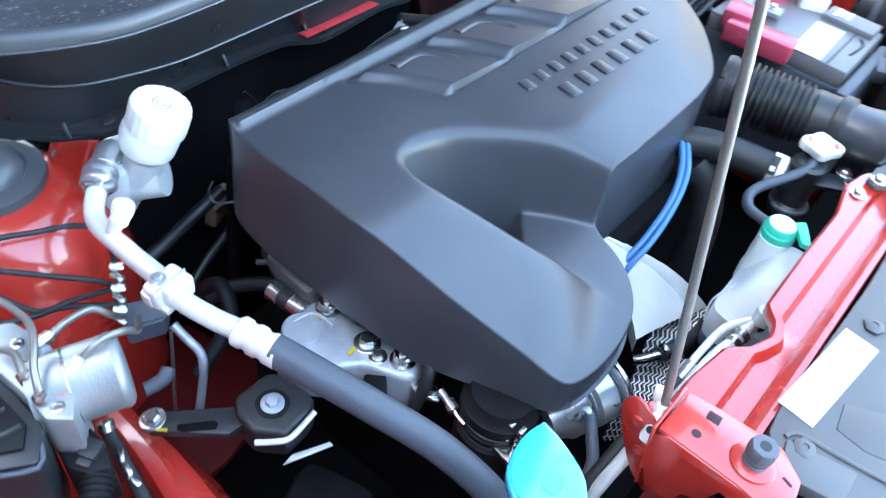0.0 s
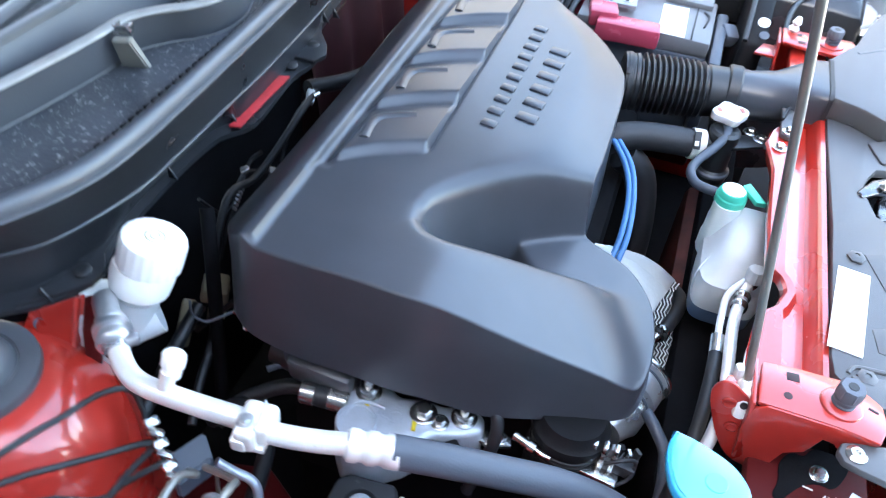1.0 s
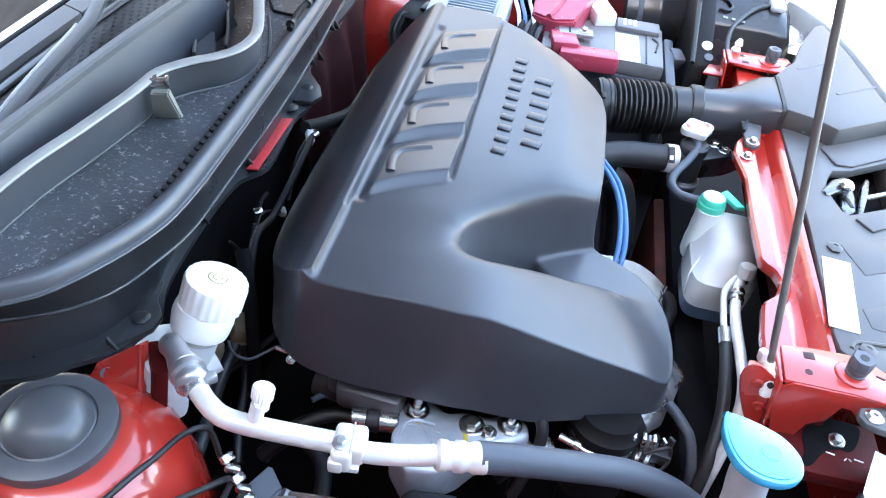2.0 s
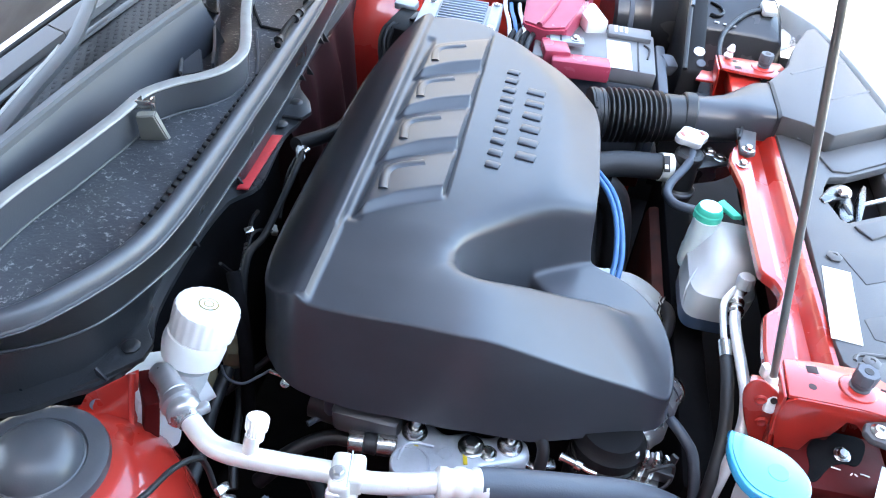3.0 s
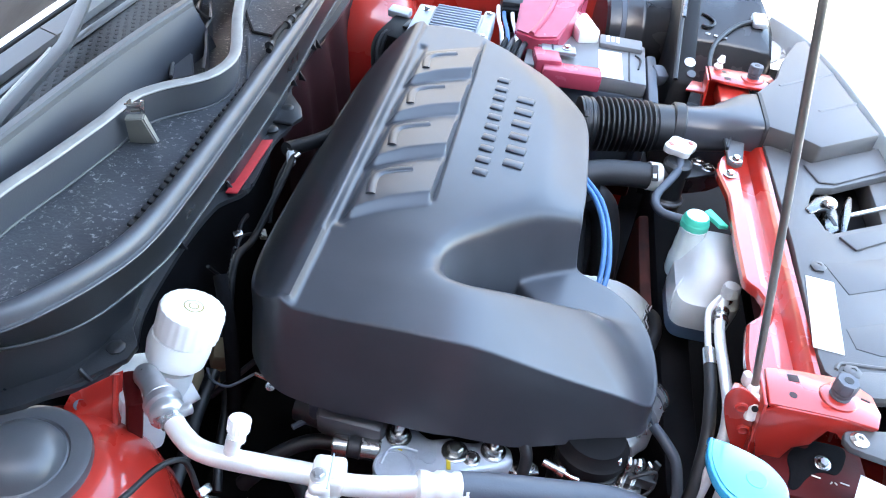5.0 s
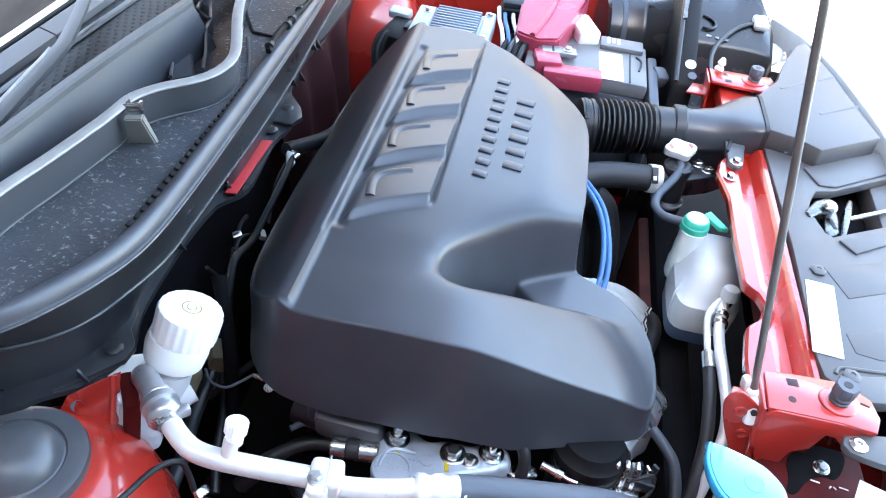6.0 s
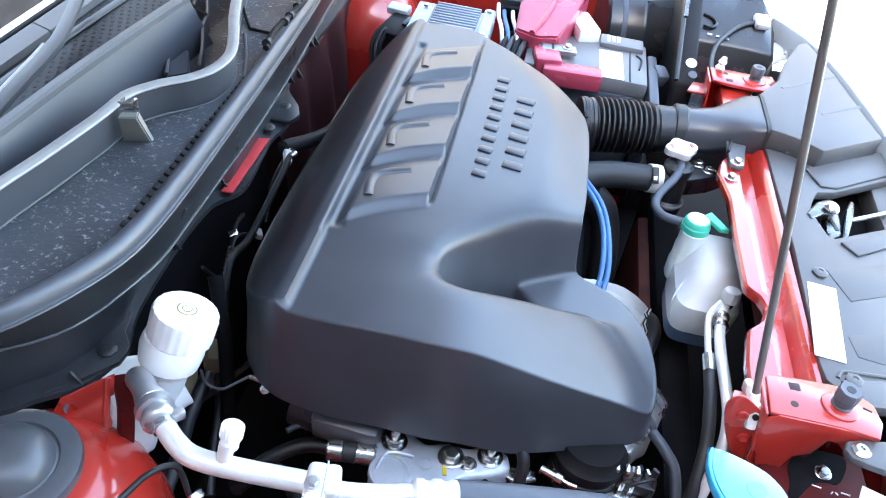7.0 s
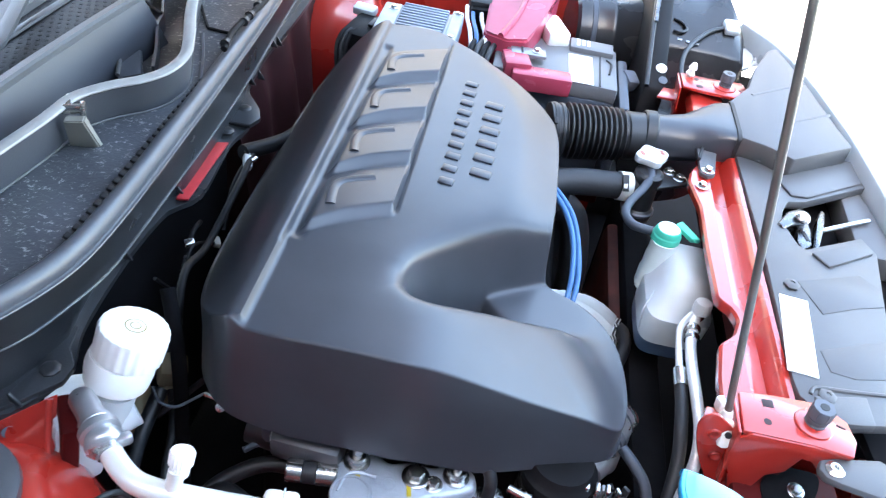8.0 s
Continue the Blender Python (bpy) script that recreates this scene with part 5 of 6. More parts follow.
b = prism([(-0.489, -0.058), (-0.475, -0.036), (-0.452, -0.032), (-0.43, -0.045), (-0.405, -0.036), (-0.38, -0.038), (-0.352, -0.024), (-0.33, -0.034), (-0.325, -0.054), (-0.345, -0.068), (-0.38, -0.082), (-0.40, -0.11), (-0.43, -0.135), (-0.462, -0.14), (-0.485, -0.11)], 0.700, 0.765, 0.007, None, None, 3)
part("casting", b, CAST, fl)
for x, y in ((-0.466, -0.054), (-0.352, -0.046)):
    s = part("stud", lathe([(0.0155, 0), (0.0155, 0.003), (0.0118, 0.004), (0.0118, 0.013), (0.0100, 0.0150), (0.0062, 0.0152), (0.0062, 0.030), (0.0050, 0.032)], (x, y, 0.765), (0, 0, 1), 24), STEEL, fl)
s = part("bolt", hexbolt((-0.397, -0.058, 0.765), 0.0095), STEEL, fl)
part("bolt", hexbolt((-0.376, -0.062, 0.764), 0.0065), STEEL, fl)
for x, y, l in ((-0.462, -0.066, 0.020), (-0.402, -0.074, 0.022)):
    part("paint_mark", box((x, y, 0.7665), (0.005, l, 0.0015), 0.0004, (0, 0, 12)), YELLOW, fl, "yellow paint check mark")
part("cast_ring", lathe([(0.0085, 0), (0.0085, 0.0012), (0.0068, 0.0013), (0.0068, 0.0005)], (-0.425, -0.074, 0.7652), (0, 0, 1), 24), CAST, fl)
stub = part("pipe_stub", lathe([(0.012, 0), (0.0135, 0.002), (0.0135, 0.018), (0.0115, 0.019), (0.0115, 0.034), (0.0135, 0.035), (0.0135, 0.056), (0.011, 0.058)], (-0.541, -0.078, 0.757), (1, 0.10, 0.0), 24), STEEL, fl)
part("stub_band", lathe([(0.0118, 0.019), (0.0128, 0.020), (0.0128, 0.033), (0.0118, 0.034)], (-0.541, -0.078, 0.757), (1, 0.10, 0.0), 24), RUBBER, stub)
part("cast_boss", lathe([(0.024, 0), (0.0235, 0.004), (0.0225, 0.0055), (0.0205, 0.0055), (0.0200, 0.004)], (-0.463, -0.098, 0.7645), (0, 0, 1), 32), CAST, fl)
part("cast_rib", tube([(-0.478, -0.098, 0.767), (-0.474, -0.078, 0.768), (-0.462, -0.070, 0.768), (-0.440, -0.070, 0.768)], 0.0024, 8, 5), CAST, fl)
for k, (x, w) in enumerate(((-0.446, 0.004), (-0.440, 0.003), (-0.4345, 0.005))):
    part("cast_mark", box((x, -0.0765, 0.7655), (w, 0.005, 0.0012), 0.0004, (0, 0, 10)), CAST, fl)
part("black_lug", prism([(-0.372, -0.088), (-0.352, -0.072), (-0.334, -0.090), (-0.352, -0.112)], 0.735, 0.763, 0.003), INK, fl)
part("side_bracket", prism([(-0.330, -0.040), (-0.296, -0.036), (-0.292, -0.050), (-0.318, -0.060), (-0.330, -0.056)], 0.742, 0.750, 0.002), STEEL, fl)
part("bracket_bolt", hexbolt((-0.306, -0.045, 0.750), 0.0055), STEEL, fl)
solid("coil_cover", box((-0.525, -0.046, 0.768), (0.085, 0.04, 0.045), 0.010, (8, 0, -3)), SMOOTHRUBBER, "blue-grey moulded coil cover below the engine cover", "coil cover")
b = tube([(-0.318, -0.040, 0.785), (-0.312, -0.050, 0.77), (-0.315, -0.06, 0.73), (-0.33, -0.07, 0.66)], 0.0075, 12, 5)
solid("small_hose", b, RUBBER, "short black rubber hose below the cover's edge", "hose")

thr = place("turbo_inlet", (-0.245, -0.03, 0.70), "black inlet elbow held by a steel worm clamp", "inlet elbow")
part("elbow", lathe([(0.043, -0.10), (0.045, -0.03), (0.040, -0.025), (0.040, 0.0), (0.045, 0.004), (0.045, 0.014), (0.040, 0.018), (0.036, 0.03)], (-0.235, -0.015, 0.765), (0.0, 0.05, 1), 32), INK, thr)
part("clamp", lathe([(0.0415, -0.020), (0.0418, -0.008), (0.040, -0.007)], (-0.235, -0.015, 0.765), (0.0, 0.05, 1), 32), DARKSTEEL, thr)
part("clamp_screw", lathe([(0.0055, 0), (0.0055, 0.018), (0.0075, 0.019), (0.0075, 0.027), (0.0045, 0.028)], (-0.292, -0.050, 0.772), (0.9, -0.25, -0.1), 12), STEEL, thr)
b = box((-0.195, -0.045, 0.745), (0.05, 0.018, 0.012), 0.002, (0, 0, -8))
for i in range(3):
    box((-0.205 + 0.012 * i, -0.035, 0.765), (0.006, 0.012, 0.05), 0.0015, (0, 0, 0), b)
part("bracket", b, STEEL, thr)
for k in range(3):
    part("sleeve_rib", lathe([(0.0405, 0), (0.0435, 0.002), (0.0435, 0.005), (0.0405, 0.007)], (-0.235, -0.015, 0.722 + 0.012 * k), (0.0, 0.05, 1), 32), INK, thr)
for k in range(4):
    part("wiring_pin", box((-0.186 + 0.009 * k, -0.030 + 0.004 * (k % 2), 0.772), (0.005, 0.009, 0.022), 0.0012, (0, 10, 15 * k)), (DULLCAST, INK, STEEL, BLACK)[k], thr)
part("pin_block", box((-0.176, -0.030, 0.758), (0.044, 0.022, 0.018), 0.003, (0, 0, -6)), BLACK, thr)
part("clamp_tail", tube([(-0.278, -0.048, 0.770), (-0.262, -0.058, 0.768), (-0.248, -0.060, 0.766)], 0.003, 8, 4), STEEL, thr)
part("wire_loop", tube([(-0.190, -0.050, 0.775), (-0.172, -0.045, 0.785), (-0.158, -0.035, 0.775), (-0.160, -0.045, 0.755), (-0.175, -0.055, 0.745)], 0.0022, 8, 6), RUBBER, thr)
act = place("actuator", (-0.185, 0.06, 0.735), "round silver pressure actuator can with pressed bands beside the turbo", "actuator")
at, way = Vector((-0.192, 0.045, 0.732)), Vector((0.30, 0.95, 0.06)).normalized()
part("can", lathe([(0.024, -0.02), (0.032, 0), (0.036, 0.006), (0.036, 0.026), (0.033, 0.030), (0.033, 0.036), (0.0385, 0.040), (0.0385, 0.064), (0.035, 0.068), (0.035, 0.072), (0.040, 0.075), (0.041, 0.080), (0.039, 0.084), (0.028, 0.087), (0.012, 0.088)], at, way, 40), PIPESTEEL, act)
for h, r in ((0.0325, 0.0342), (0.0695, 0.0362)):
    part("dark_band", lathe([(r, h - 0.0018), (r + 0.0008, h - 0.001), (r + 0.0008, h + 0.001), (r, h + 0.0018)], at, way, 40), HOSE, act)
part("rim_ring", lathe([(0.0395, 0.075), (0.0425, 0.077), (0.0425, 0.081), (0.0395, 0.083)], at, way, 40), STEEL, act)

sh = place("heat_shield", (-0.20, 0.22, 0.78), "pressed white aluminium heat shield with a crinkled foil skirt", "heat shield")
OUTER = curve([(-0.269, 0.232, 0.834), (-0.240, 0.268, 0.806), (-0.205, 0.303, 0.776), (-0.171, 0.329, 0.742), (-0.143, 0.346, 0.710)], 6)
INNER = curve([(-0.275, 0.205, 0.828), (-0.254, 0.214, 0.800), (-0.228, 0.221, 0.776), (-0.202, 0.215, 0.757), (-0.178, 0.196, 0.744)], 6)
secs = []
for i, (o, q) in enumerate(zip(OUTER, INNER)):
    u = i / (len(OUTER) - 1)
    ring = [o + Vector((0.004, 0.006, -0.012)), o, o.lerp(q, 0.16) + Vector((0, 0, 0.0015)), o.lerp(q, 0.22) + Vector((0, 0, -0.0035))] + [o.lerp(q, f) + Vector((0, 0, 0.004 * math.sin(math.pi * f))) for f in (0.28, 0.4, 0.55, 0.7, 0.85, 1.0)] + [q + Vector((0.002, -0.004, -0.02))]
    dent = 0.0030 if u < 0.3 else 0.0010
    secs.append([p + Vector((0, 0, dent * noise.noise(p * 85))) for p in ring])
part("shell", thick(loft(secs, None, False), 0.0015), SHIELD, sh)
left = curve([(-0.186, 0.322, 0.705), (-0.180, 0.268, 0.675), (-0.170, 0.234, 0.655), (-0.162, 0.198, 0.634), (-0.156, 0.170, 0.612), (-0.152, 0.148, 0.590)], 5)
right = [q + Vector((0.050, 0.018, 0.004)) for q in left]
part("skirt", thick(loft([[p.lerp(q, f) + Vector((0, 0.010 * math.sin(math.pi * f), 0)) for f in (0, 0.25, 0.5, 0.75, 1)] for p, q in zip(left, right)], None, False), 0.0012), DARKSTEEL, sh, "dark embossed foil skirt")
for j in range(10):
    f = (j + 0.5) / 10
    line = []
    for k in range(33):
        v = k / 32 * (len(left) - 1)
        i0 = min(int(v), len(left) - 2)
        p, q = left[i0].lerp(left[i0 + 1], v - i0), right[i0].lerp(right[i0 + 1], v - i0)
        g = f + 0.040 * (-1) ** k
        line.append(p.lerp(q, g) + Vector((0, 0.010 * math.sin(math.pi * f) - 0.0012, 0.0016)))
    part("crease", tube(line, 0.0011, 5, 1), FOIL, sh, "bright zigzag foil crease")
oil = place("oil_hose", (-0.14, 0.28, 0.70), "black rubber oil hose clamped to a bare metal pipe", "hose")
part("hose", tube([(-0.151, 0.228, 0.706), (-0.141, 0.252, 0.708), (-0.131, 0.290, 0.708), (-0.133, 0.330, 0.698), (-0.146, 0.356, 0.672), (-0.154, 0.362, 0.61)], 0.0098, 16, 6), RUBBER, oil)
part("metal_end", tube([(-0.172, 0.206, 0.697), (-0.162, 0.214, 0.702), (-0.150, 0.231, 0.706)], 0.0072, 14, 4), STEEL, oil)
b = lathe([(0.0108, 0), (0.0116, 0.001), (0.0116, 0.006), (0.0108, 0.007)], (-0.1485, 0.234, 0.7065), (0.33, 0.94, 0.1), 20)
box((-0.147, 0.231, 0.720), (0.006, 0.010, 0.008), 0.0015, (0, 0, 20), b)
part("clamp", b, STEEL, oil, "spring hose clamp")
solid("drain_hose", tube([(-0.155, 0.05, 0.76), (-0.138, 0.03, 0.755), (-0.122, 0.01, 0.74), (-0.115, -0.03, 0.70), (-0.118, -0.07, 0.62)], 0.0072, 14, 6), HOSE, "curved dark hose beside the washer neck", "hose")


# ---- near corner: brake unit, engine mount ----
ab = place("brake_control_unit", (-0.53, -0.36, 0.72), "aluminium brake hydraulic unit with a round motor", "brake unit")
axis = Vector((0.36, 0.93, 0.03)).normalized()
end = Vector((-0.489, -0.290, 0.862))
motor = part("motor", lathe([(0.034, -0.02), (0.0355, 0), (0.0365, 0.003), (0.0365, 0.050), (0.0375, 0.052), (0.0375, 0.056), (0.0350, 0.060), (0.030, 0.063), (0.016, 0.064)], end - axis * 0.064, axis, 48), DULLCAST, ab, "smooth round silver motor can")
part("motor_ring", lathe([(0.0368, 0.012), (0.0374, 0.0125), (0.0374, 0.0145), (0.0368, 0.015)], end - axis * 0.064, axis, 48), STEEL, motor)
b = prism([(-0.600, -0.362), (-0.588, -0.341), (-0.548, -0.331), (-0.492, -0.337), (-0.456, -0.360), (-0.474, -0.3765), (-0.515, -0.3765), (-0.550, -0.380)], 0.800, 0.886, 0.004)
block = part("valve_block", b, DULLCAST, ab)
for x, y in ((-0.500, -0.356), (-0.476, -0.363), (-0.560, -0.352)):
    part("plug", lathe([(0.0062, 0), (0.0062, 0.0022), (0.0042, 0.0030), (0.0036, 0.0012)], (x, y, 0.886), (0, 0, 1), 20), STEEL, block)
part("stain", lathe([(0.0055, 0), (0.005, 0.0007)], (-0.489, -0.351, 0.886), (0, 0, 1), 16), REDPRINT, block, "small red paint dab")
b = prism([(-0.552, -0.3785), (-0.531, -0.3775), (-0.484, -0.378), (-0.470, -0.384), (-0.450, -0.400), (-0.474, -0.436), (-0.565, -0.436)], 0.765, 0.872, 0.004)
case = part("control_box", b, BLACK, ab, "dark grey electronics case")
part("case_lid", prism([(-0.545, -0.390), (-0.488, -0.388), (-0.468, -0.402), (-0.484, -0.428), (-0.556, -0.428)], 0.872, 0.877, 0.002), INK, case)
part("case_seal", tube([(-0.553, -0.383, 0.868), (-0.486, -0.3815, 0.868), (-0.470, -0.388, 0.868), (-0.449, -0.402, 0.868), (-0.472, -0.438, 0.868)], 0.0026, 8, 3), HOSE, case)
for k in range(3):
    part("case_rib", box((-0.538 + 0.024 * k, -0.408, 0.8775), (0.004, 0.032, 0.006), 0.0012, (0, 0, -8)), BLACK, case)
b = prism([(-0.503, -0.372), (-0.490, -0.345), (-0.458, -0.343), (-0.428, -0.353), (-0.438, -0.372), (-0.458, -0.382)], 0.770, 0.830, 0.005)
plug = part("connector", b, INK, ab, "black wiring plug")
for k, (x, y, w, d_) in enumerate(((-0.482, -0.360, 0.022, 0.014), (-0.456, -0.357, 0.018, 0.020), (-0.448, -0.369, 0.014, 0.008))):
    part("latch", box((x, y, 0.832), (w, d_, 0.008), 0.002, (0, 0, 25)), BLACK, plug)
part("latch_edge", tube([(-0.494, -0.352, 0.8335), (-0.484, -0.350, 0.8335), (-0.480, -0.356, 0.8335)], 0.0012, 6, 3), STEEL, plug)
ribs = []
for k in range(9):
    ribs += [(0.0125, 0.006 * k), (0.0150, 0.006 * k + 0.0012), (0.0150, 0.006 * k + 0.0032), (0.0125, 0.006 * k + 0.0044)]
part("loom_sleeve", lathe(ribs, (-0.440, -0.365, 0.815), (0.72, -0.62, -0.25), 20), INK, ab, "ribbed black loom sleeve")
for p in ([(-0.605, -0.347, 0.912), (-0.581, -0.340, 0.912), (-0.553, -0.338, 0.912), (-0.532, -0.346, 0.911), (-0.513, -0.358, 0.908), (-0.497, -0.366, 0.900), (-0.491, -0.369, 0.886)],
          [(-0.562, -0.372, 0.898), (-0.548, -0.365, 0.902), (-0.538, -0.362, 0.902), (-0.524, -0.366, 0.897), (-0.520, -0.367, 0.886)],
          [(-0.499, -0.333, 0.890), (-0.499, -0.305, 0.905), (-0.500, -0.280, 0.897), (-0.511, -0.262, 0.872), (-0.560, -0.238, 0.825)],
          [(-0.547, -0.336, 0.887), (-0.549, -0.305, 0.892), (-0.550, -0.282, 0.886), (-0.546, -0.268, 0.868), (-0.572, -0.247, 0.825)]):
    part("line", tube(p, 0.0036, 10, 6), ROD, ab)
for p, d_ in (((-0.499, -0.331, 0.892), (0, 0.9, 0.45)), ((-0.547, -0.334, 0.888), (0, 0.97, 0.2)), ((-0.491, -0.369, 0.888), (0, 0, 1)), ((-0.520, -0.367, 0.888), (0, 0, 1))):
    part("line_nut", lathe([(0.0068, -0.007), (0.0068, 0.007), (0.0045, 0.010)], p, d_, 6), STEEL, ab)
clip = place("line_clip", (-0.62, -0.225, 0.78), "silver ribbed retainer holding the brake lines", "clip")
for i in range(6):
    part("jaw", box((-0.638 + 0.0075 * i, -0.212 - 0.0055 * i, 0.822 - 0.0075 * i), (0.017, 0.010, 0.008), 0.0030, (14 + 20 * (-1) ** i, 18, 40 + 25 * (-1) ** i)), STEEL, clip)
b = tube([(-0.587, -0.192, 0.735), (-0.586, -0.199, 0.680), (-0.582, -0.209, 0.620), (-0.578, -0.216, 0.580)], 0.0022, 8, 4)
solid("stay_wire", b, ROD, "thin bare wire stay beside the engine mount", "wire")
b = tube([(-0.589, -0.187, 0.740), (-0.571, -0.183, 0.725), (-0.554, -0.180, 0.715), (-0.544, -0.183, 0.700), (-0.541, -0.193, 0.660), (-0.541, -0.203, 0.620)], 0.0055, 12, 5)
solid("vent_pipe", b, CAST, "bent thin metal vent pipe", "pipe")
b = loft([[(-0.628, -0.222, z), (-0.606, -0.176, z), (-0.585, -0.196, z - 0.012), (-0.602, -0.238, z - 0.012)] for z in (0.745, 0.775)])
bmesh.ops.bevel(b, geom=b.edges[:], offset=0.003, segments=2, affect="EDGES")
solid("pipe_bracket", b, HOSE, "blue-grey folded bracket below the aluminium pipe", "bracket")
b = tube([(-0.563, -0.252, 0.700), (-0.560, -0.243, 0.700), (-0.557, -0.228, 0.705), (-0.562, -0.218, 0.710)], 0.009, 12, 5)
solid("rubber_elbow", b, GREYRUBBER, "short pale rubber elbow beside the motor", "hose")
b = tube([(-0.497, -0.326, 0.775), (-0.481, -0.328, 0.770), (-0.459, -0.333, 0.765), (-0.440, -0.336, 0.760), (-0.414, -0.341, 0.755)], 0.007, 10, 6, None, 0.8)
cab = place("sensor_cable", (-0.46, -0.33, 0.755), "dark sensor cable with a silvery worn sleeve", "cable")
part("sleeve", b, DARKSTEEL, cab)
part("tip", lathe([(0.006, 0), (0.009, 0.003), (0.009, 0.012), (0.005, 0.015)], (-0.494, -0.327, 0.778), (-0.5, 0.2, 0.6), 14), STEEL, cab)
for k, q in enumerate([(-0.466, -0.331, 0.776), (-0.451, -0.335, 0.772), (-0.438, -0.337, 0.768)]):
    part("worn_patch", box(q, (0.016, 0.006, 0.004), 0.0015, (0, 10, 20 * k - 30)), STEEL, cab)

mt = place("engine_mount", (-0.43, -0.18, 0.60), "black rubber engine mount with a forked bolted arm", "engine mount")
b = prism([(-0.460, -0.200), (-0.460, -0.156), (-0.449, -0.145), (-0.396, -0.140), (-0.387, -0.157), (-0.384, -0.193), (-0.413, -0.215), (-0.440, -0.214)], 0.695, 0.743, 0.006, None, None, 3)
part("body", b, BLACK, mt)
part("bolt_recess", lathe([(0.019, 0), (0.019, 0.0010), (0.0165, 0.0018), (0.0155, 0.0006)], (-0.423, -0.178, 0.743), (0, 0, 1), 28), INK, mt)
part("centre_bolt", hexbolt((-0.423, -0.178, 0.7435), 0.0078), CAST, mt)
part("edge_plate", tube([(-0.384, -0.152, 0.741), (-0.3805, -0.175, 0.740), (-0.380, -0.193, 0.739), (-0.390, -0.207, 0.738), (-0.403, -0.220, 0.737)], 0.0035, 10, 5), ALU, mt, "pale worn metal edge")
part("arm", prism([(-0.513, -0.274), (-0.508, -0.287), (-0.494, -0.288), (-0.432, -0.232), (-0.430, -0.205), (-0.455, -0.205), (-0.505, -0.264)], 0.722, 0.734, 0.003), BLACK, mt, "slotted flat black arm")
# The slot is a black inlay, its shade given by colour.
part("arm_slot", prism([(-0.479, -0.262), (-0.456, -0.232), (-0.450, -0.231), (-0.446, -0.238), (-0.468, -0.264), (-0.475, -0.267)], 0.7335, 0.7348, 0.0004), DEEPSHADE, mt)
part("arm_bolt", hexbolt((-0.502, -0.277, 0.734), 0.0085, (-0.05, -0.05, 1)), STEEL, mt)
part("paint_mark", box((-0.487, -0.279, 0.735), (0.016, 0.004, 0.0015), 0.0004, (0, 0, 38)), YELLOW, mt, "yellow paint check mark")
b = prism([(-0.378, -0.205), (-0.372, -0.190), (-0.356, -0.150), (-0.362, -0.150), (-0.380, -0.190)], 0.698, 0.702, 0.001)
solid("metal_strip", b, ALU, "narrow bright metal strip below the hose", "bracket")
# Deep casting drawn near-black so that it reads as shaded.
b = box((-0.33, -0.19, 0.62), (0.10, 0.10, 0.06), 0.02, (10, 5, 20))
solid("lower_casting", b, DEEPSHADE, "casting under the hose, coloured black for deep shade", "engine casting")


# ---- far end: control unit, battery, fuse cover, lamp housing ----
ecu = place("control_unit", (-0.56, 0.78, 0.80), "finned aluminium engine control unit on a bracket", "control unit")
b = box((-0.565, 0.785, 0.905), (0.125, 0.15, 0.03), 0.004)
part("body", b, ECUCAST, ecu)
for i in range(11):
    part("fin", box((-0.559, 0.732 + 0.0118 * i, 0.923), (0.086, 0.0048, 0.012), 0.0012), ECUCAST, ecu)
part("side_lug", box((-0.499, 0.785, 0.908), (0.022, 0.145, 0.044), 0.004), ECUCAST, ecu)
part("side_plate", box((-0.622, 0.785, 0.908), (0.034, 0.14, 0.030), 0.004), ECUCAST, ecu)
for x, y in ((-0.620, 0.735), (-0.620, 0.83), (-0.499, 0.735), (-0.499, 0.84)):
    part("screw", hexbolt((x, y, 0.928 if x > -0.55 else 0.922), 0.0055), STEEL, ecu)
part("plug_strip", box((-0.555, 0.708, 0.900), (0.09, 0.012, 0.03), 0.003), INK, ecu)
part("stand", box((-0.565, 0.80, 0.80), (0.10, 0.10, 0.18), 0.008), BLACK, ecu)
relay = place("relay_box", (-0.67, 0.81, 0.82), "black wiring connector box with a pale plug on top", "connector box")
part("case", box((-0.668, 0.800, 0.860), (0.052, 0.085, 0.070), 0.007, (6, 0, -14)), INK, relay)
part("plug", box((-0.676, 0.846, 0.900), (0.044, 0.026, 0.016), 0.004, (10, 0, -10)), MILK, relay, "pale plastic plug")
part("latch_tab", box((-0.650, 0.800, 0.899), (0.010, 0.030, 0.006), 0.002, (6, 0, -14)), BLACK, relay)
for k in range(3):
    part("wire", tube([(-0.692 + 0.008 * k, 0.775, 0.890), (-0.700 + 0.008 * k, 0.758, 0.884), (-0.702 + 0.008 * k, 0.735, 0.862), (-0.690 + 0.008 * k, 0.715, 0.80)], 0.0042, 8, 5), INK if k != 1 else BLACK, relay)

bat = place("battery", (-0.30, 0.84, 0.69), "grey car battery with a white label and red terminal cover", "battery")
part("case", box((-0.300, 0.830, 0.775), (0.235, 0.175, 0.17), 0.006), HOSE, bat)
part("lid", box((-0.300, 0.830, 0.874), (0.232, 0.170, 0.030), 0.005), BATTERY, bat)
part("lid_step", box((-0.235, 0.895, 0.893), (0.085, 0.045, 0.012), 0.003), BATTERY, bat)
part("label", box((-0.2535, 0.803, 0.8895), (0.046, 0.116, 0.0012), 0.0003, (0, 0, 2)), PAPER, bat, "white battery label")
for k, w in ((0, 0.030), (1, 0.022), (2, 0.027)):
    part("print_bar", box((-0.262 + 0.010 * k, 0.897, 0.8997), (0.006, w, 0.0008), 0.0002), PAPER, bat)
for k in range(5):
    part("print_bar", box((-0.266 + 0.0065 * k, 0.80, 0.8905), (0.0016, 0.09 - 0.012 * (k % 3), 0.0006), 0.0001, (0, 0, 2)), GREYPRINT, bat)
